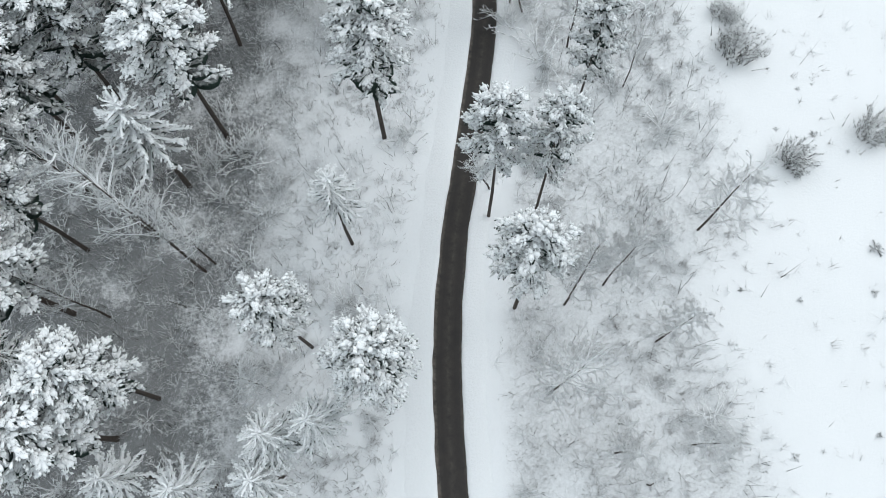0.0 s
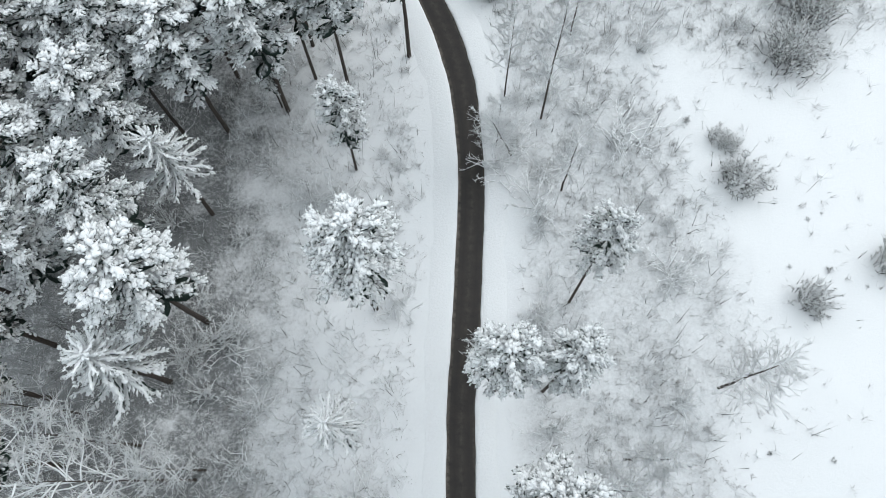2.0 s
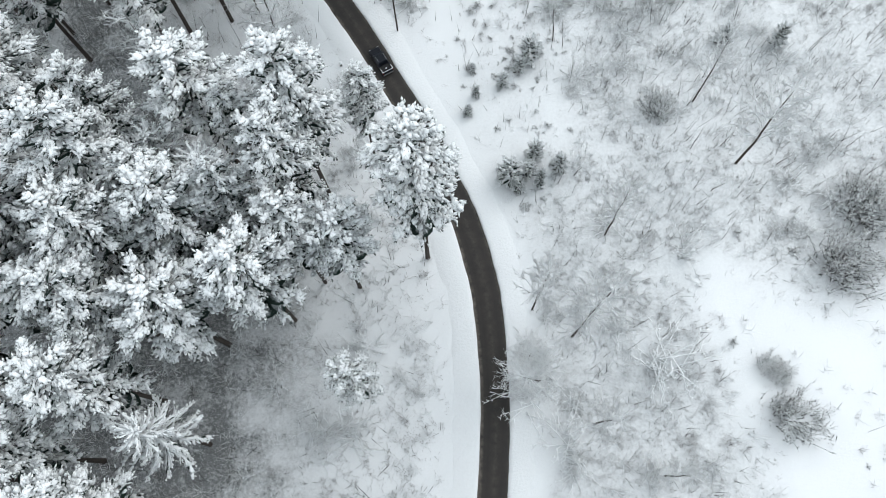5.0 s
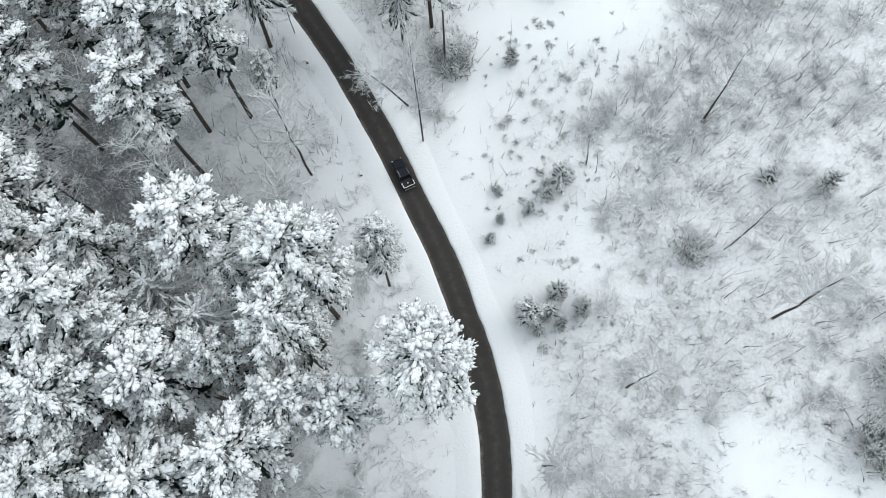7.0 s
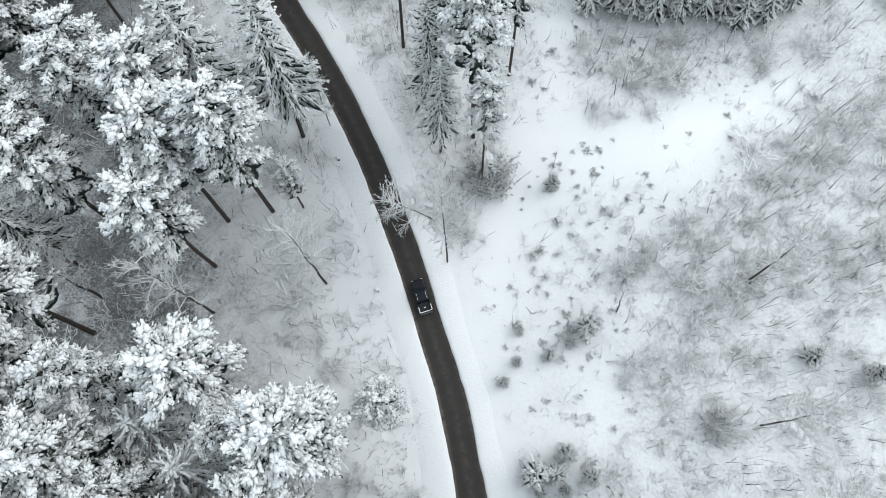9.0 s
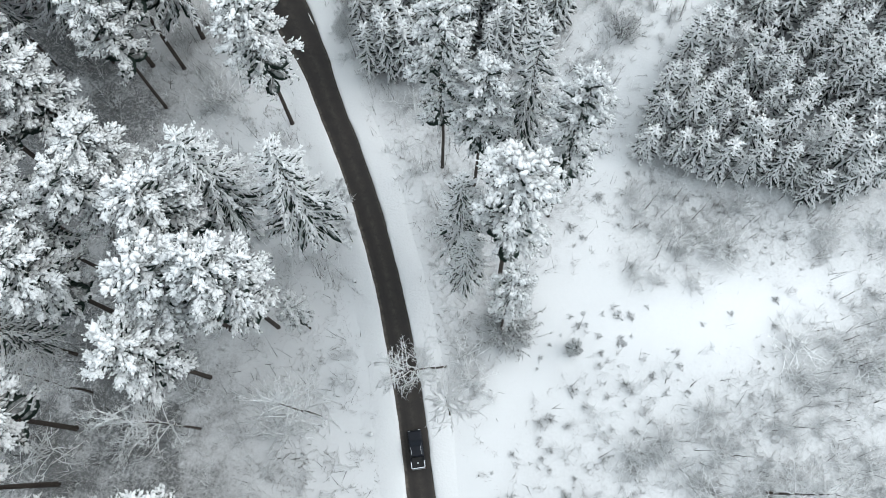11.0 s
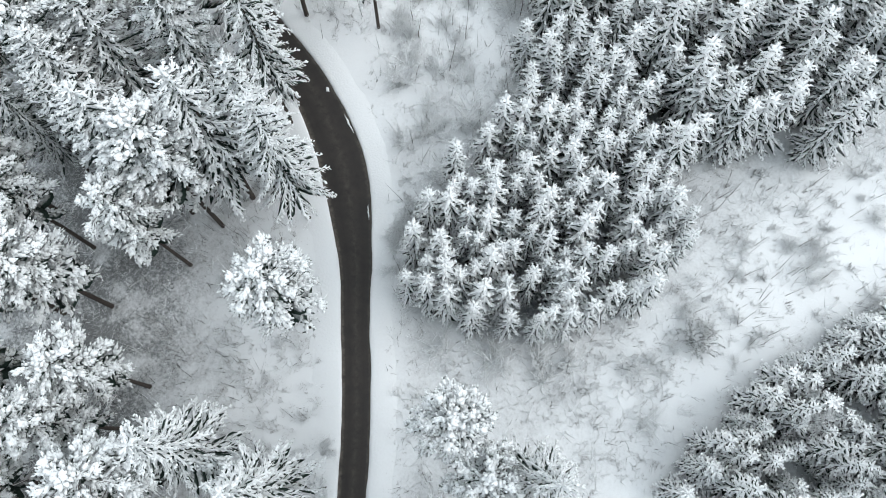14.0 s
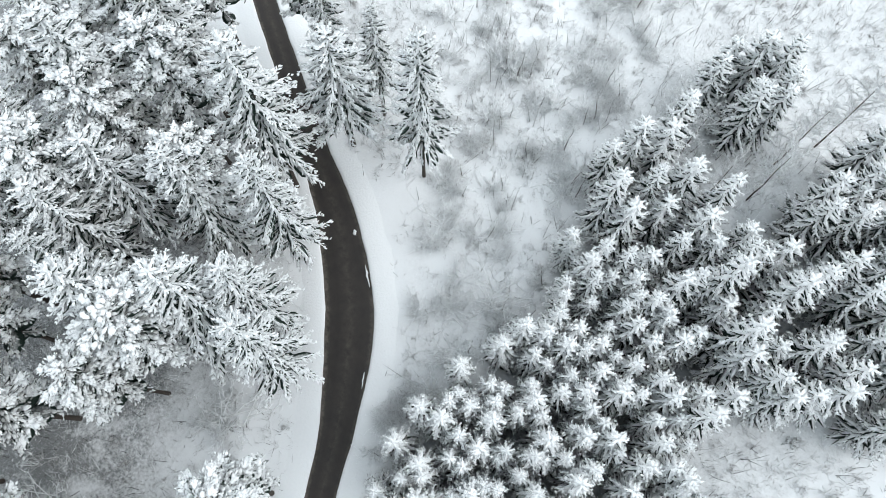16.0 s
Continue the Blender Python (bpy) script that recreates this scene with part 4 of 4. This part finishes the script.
def frosted_bush_mesh(seed, stems):
    """A wide leafless bush about 3 m in radius: arching stems and fine twigs, white with frost."""
    rng = np.random.default_rng(seed)
    bag = Bag()
    for _ in range(stems):
        az, el = rng.uniform(0, 6.28), rng.uniform(0.35, 1.3)
        d = unit(az, el)
        ln = rng.uniform(1.4, 3.6)
        p = np.array([rng.normal(0, 0.45), rng.normal(0, 0.45), -0.05])
        mid = p + d * ln * 0.55 + rng.normal(0, 0.12, 3)
        e = p + d * ln + np.array([rng.normal(0, 0.2), rng.normal(0, 0.2), -0.22 * ln])
        tube(bag, [p, mid, e], [0.05, 0.042, 0.0], 3)
        for _ in range(6):
            t = rng.uniform(0.3, 1.0)
            q = p + (mid - p) * (t / 0.55) if t < 0.55 else mid + (e - mid) * ((t - 0.55) / 0.45)
            d2 = d + rng.normal(0, 0.55, 3)
            d2 /= np.linalg.norm(d2)
            w = rng.uniform(0.35, 0.9)
            tube(bag, [q, q + d2 * w], [0.038, 0.0], 3)
            tube(bag, [q + d2 * w * 0.5, q + d2 * w * 0.5 + unit(rng.uniform(0, 6.28), 0.5) * w * 0.5], [0.032, 0.0], 3)
    return bag.mesh("frosted_bush", M_TWIG)


bushes = Kind([new("frosted_bush", frosted_bush_mesh(81 + i, 24)) for i in range(5)], "wide leafless bush white with frost", "bush", "frosted bushes of the undergrowth")
for x, y, k in ((8.9, 66.3, 1.9), (11.5, 69.5, 1.6), (9.6, 72.5, 1.3), (17, 78, 1.4), (22, 74, 1.3), (27, 70, 1.2), (13, 60, 1.2), (-13.6, 173.7, 0.9), (-11.5, 171.5, 0.8), (-2.7, 180.2, 0.9), (-55.3, 200.1, 0.8), (-64.4, 212.2, 0.9)):
    bushes.put(x, y, k * 7, k, 0.95 * k, 0.1)
bush_rng = np.random.default_rng(12)
made = 0
while made < 170:
    x, y = bush_rng.uniform(-62, 62), bush_rng.uniform(-12, 200)
    xy = np.array([(x, y)])
    if brushiness(xy)[0] < 0.3 + 0.5 * bush_rng.random() or inside(YOUNG_MIDDLE, xy)[0] or inside(YOUNG_EAST, xy)[0]:
        continue
    k = bush_rng.uniform(0.5, 1.1)
    bushes.put(x, y, bush_rng.uniform(0, 6.28), k, k * bush_rng.uniform(0.7, 1.2), 0.1)
    made += 1


# ---- the car on the road and the small things beside it ----
STRIP = [(-40, 172), (-46, 182), (-40.5, 190), (-39.5, 184), (-38, 176), (-33, 169)]
for poly, count, size in ((BIRCHES, 80, (0.5, 1.0)), (RIDE, 26, (0.3, 0.6)), (STRIP, 12, (0.35, 0.6)), (THICKETS[0], 16, (0.4, 0.8)), (THICKETS[1], 44, (0.4, 0.85))):
    spots = np.column_stack([bush_rng.uniform(-88, 60, 12000), bush_rng.uniform(115, 255, 12000)])
    for x, y in spots[inside(poly, spots)][:count]:
        k = bush_rng.uniform(*size)
        bushes.put(x, y, bush_rng.uniform(0, 6.28), k, k * bush_rng.uniform(0.9, 1.4), 0.1)
        if bush_rng.random() < (0.9 if poly is BIRCHES else 0.6):
            slim.put(x + 1.2, y + 0.8, bush_rng.uniform(0, 6.28), 0.9 * k, bush_rng.uniform(0.5, 0.95), 0.0, (bush_rng.uniform(-0.08, 0.08), bush_rng.uniform(-0.08, 0.08)))


def box(bag, x0, x1, y0, y1, z0, z1, top=0.0, front=0.0, rear=0.0):
    """A block whose top is drawn in at the sides, the front (+y) and the rear."""
    bag.add([(x0, y0, z0), (x1, y0, z0), (x1, y1, z0), (x0, y1, z0), (x0 + top, y0 + rear, z1), (x1 - top, y0 + rear, z1), (x1 - top, y1 - front, z1), (x0 + top, y1 - front, z1)],
            [(3, 2, 1, 0), (4, 5, 6, 7), (0, 1, 5, 4), (1, 2, 6, 5), (2, 3, 7, 6), (3, 0, 4, 7)])


def block(name, mat, parent, spans, bevel=0.03, label=""):
    bag = Bag()
    for sp in spans:
        box(bag, *sp)
    me = bag.mesh(name, mat, False)
    bm = bmesh.new()
    bm.from_mesh(me)
    if bevel:
        bmesh.ops.bevel(bm, geom=list(bm.edges), offset=bevel, segments=2, affect="EDGES", profile=0.6)
    bm.to_mesh(me)
    bm.free()
    return part(name, me, parent, label)


def disc(name, mat, parent, x0, x1, y, z, r, label=""):
    bag = Bag()
    tube(bag, [(x0, y, z), (0.5 * (x0 + x1), y, z), (x1, y, z)], [r * 0.94, r, r * 0.94], 20, tip=False)
    bag.f.append(tuple(range(19, -1, -1)))
    bag.f.append(tuple(range(40, 60)))
    return part(name, bag.mesh(name, mat, False), parent, label)


def pickup():
    paint = plain_material("black_car_paint", (0.010, 0.012, 0.018), 0.45, 0.0, 0.0, 0.2)
    glass = plain_material("dark_car_glass", (0.012, 0.016, 0.024), 0.3, 0.0, 0.0, 0.25)
    chrome = plain_material("chrome", (0.75, 0.76, 0.78), 0.25, 1.0)
    steel = plain_material("dull_steel", (0.22, 0.22, 0.23), 0.5, 0.6)
    rubber = plain_material("tyre_rubber", (0.02, 0.02, 0.02), 0.85)
    liner = plain_material("black_bed_liner", (0.015, 0.015, 0.016), 0.8)
    lamp = plain_material("headlamp_glass", (0.6, 0.62, 0.65), 0.1)
    red = plain_material("tail_lamp_red", (0.25, 0.012, 0.012), 0.2)
    car = tagged(new("pickup_truck"), "black pickup truck with chrome bed rails driving on the road", "car")
    block("body", paint, car, [(-0.92, 0.92, -2.4, 2.42, 0.42, 0.80, 0.02, 0.06, 0.02)], 0.06)
    block("bonnet", paint, car, [(-0.86, 0.86, 1.05, 2.38, 0.78, 1.04, 0.08, 0.16, 0.0)], 0.06)
    block("cab", paint, car, [(-0.88, 0.88, -0.95, 1.12, 0.78, 1.18, 0.05, 0.05, 0.0)], 0.03)
    block("roof", paint, car, [(-0.70, 0.70, -0.92, 0.42, 1.66, 1.74, 0.05, 0.05, 0.05)], 0.03)
    # glazing, leaning in to the roof
    for nm, v in (("windscreen", [(-0.80, 1.06, 1.18), (0.80, 1.06, 1.18), (0.66, 0.40, 1.69), (-0.66, 0.40, 1.69)]),
                  ("rear_window", [(0.80, -0.93, 1.18), (-0.80, -0.93, 1.18), (-0.66, -0.80, 1.69), (0.66, -0.80, 1.69)]),
                  ("side_window", [(0.83, 1.0, 1.18), (0.83, -0.90, 1.18), (0.68, -0.78, 1.69), (0.68, 0.40, 1.69)]),
                  ("side_window", [(-0.83, -0.90, 1.18), (-0.83, 1.0, 1.18), (-0.68, 0.40, 1.69), (-0.68, -0.78, 1.69)])):
        a = np.array(v)
        nrm = np.cross(a[1] - a[0], a[3] - a[0])
        nrm /= np.linalg.norm(nrm)
        bag = Bag()
        bag.add(np.concatenate([a, a - 0.03 * nrm]), [(0, 1, 2, 3), (7, 6, 5, 4), (0, 4, 5, 1), (1, 5, 6, 2), (2, 6, 7, 3), (3, 7, 4, 0)])
        part(nm, bag.mesh(nm, glass, False), car, "dark tinted glass")
    for x in (-0.74, 0.74):
        block("pillar", paint, car, [(x - 0.04, x + 0.04, -0.12, 0.0, 1.16, 1.68)], 0.01)
    block("cargo_bed", liner, car, [(-0.78, 0.78, -2.3, -1.0, 0.80, 0.84)], 0.01, "black lined cargo bed")
    for x in (-0.86, 0.86):
        side = block("bed_side", paint, car, [(x - 0.06, x + 0.06, -2.36, -0.96, 0.79, 1.16)], 0.02)
        block("bed_rail", chrome, side, [(x - 0.05, x + 0.05, -2.36, -1.55, 1.165, 1.20)], 0.01, "bright chrome rail")
        mirror = block("wing_mirror", paint, car, [(x * 1.12 - 0.09, x * 1.12 + 0.09, 0.78, 0.90, 1.10, 1.26)], 0.03)
        block("headlight", lamp, car, [(x * 0.8 - 0.14, x * 0.8 + 0.14, 2.36, 2.44, 0.72, 0.86)], 0.02, "clear headlight")
        block("tail_light", red, car, [(x - 0.05, x + 0.05, -2.44, -2.37, 0.82, 1.10)], 0.01, "red tail light")
        block("roof_rail", chrome, car, [(x * 0.74 - 0.015, x * 0.74 + 0.015, -0.7, 0.3, 1.75, 1.785)], 0.004, "thin silver roof rail")
    gate = block("tailgate", paint, car, [(-0.8, 0.8, -2.42, -2.34, 0.79, 1.16)], 0.02)
    block("tailgate_rail", chrome, gate, [(-0.84, 0.84, -2.43, -2.33, 1.165, 1.20)], 0.01, "bright chrome rail")
    block("rear_bumper", steel, car, [(-0.85, 0.85, -2.58, -2.44, 0.46, 0.62)], 0.03, "dull grey bumper")
    block("front_bumper", liner, car, [(-0.9, 0.9, 2.42, 2.54, 0.42, 0.66)], 0.04)
    block("grille", liner, car, [(-0.55, 0.55, 2.37, 2.45, 0.68, 0.90)], 0.02)
    disc("cargo_knob", lamp, car, -0.11, 0.11, -1.75, 0.95, 0.11, "small pale round object in the bed")
    for x0, x1 in ((-0.98, -0.74), (0.74, 0.98)):
        for y in (-1.5, 1.55):
            tyre = disc("tyre", rubber, car, x0, x1, y, 0.39, 0.39)
            out = x0 - 0.012 if x0 < 0 else x1 + 0.012
            disc("rim", chrome, tyre, min(out, 0.5 * (x0 + x1)), max(out, 0.5 * (x0 + x1)), y, 0.39, 0.23, "silver wheel rim")
    car.matrix_basis = pose(-8.65, 118.9, 0.035, 0, 0, 26)


pickup()


def marker_post(x, y):
    """A short roadside stone post with a cap of snow."""
    base = tagged(new("marker_post"), "short dark roadside post capped with snow", "post", "posts beside the road")
    stone = bpy.data.materials.get("post_stone") or plain_material("post_stone", (0.12, 0.115, 0.11), 0.9)
    block("post", stone, base, [(-0.16, 0.16, -0.16, 0.16, 0.0, 0.75, 0.03, 0.03, 0.03)], 0.03)
    bag = Bag()
    tube(bag, [(0, 0, 0.74), (0, 0, 0.80), (0, 0, 0.92), (0, 0, 1.0)], [0.24, 0.3, 0.22, 0.0], 10)
    part("snow_cap", bag.mesh("snow_cap", M_SNOW), base, "round white cap of snow")
    base.matrix_basis = pose(x, y, 0.2, 2, -3, 20)


marker_post(-24.2, 138.0)
marker_post(-14.9, 118.9)


def slush_ridge(x, y, length, width, heading):
    """A low streak of old snow left on the asphalt."""
    rng = np.random.default_rng(int(1000 + x * 7))
    bag = Bag()
    k = np.linspace(-0.5, 0.5, 9)
    pts = np.column_stack([0.25 * width * rng.normal(0, 1, 9), k * length, np.full(9, 0.0)])
    tube(bag, pts, np.maximum(0.02, width * np.cos(k * 3.0) * rng.uniform(0.6, 1.2, 9)), 6)
    v = bag.v[-1]
    v[:, 2] *= 0.35
    ob = tagged(new("slush_ridge", bag.mesh("slush_ridge", M_SNOW)), "low streak of dirty snow lying on the asphalt", "slush", "slush streaks on the road")
    ob.matrix_basis = pose(x, y, 0.03, 0, 0, heading)


for x, y, length, width, heading in ((-57.5, 186.9, 3.6, 0.16, 63), (-63.9, 189.6, 1.0, 0.3, 60), (-46.0, 177.2, 2.4, 0.12, 42)):
    slush_ridge(x, y, length, width, heading)
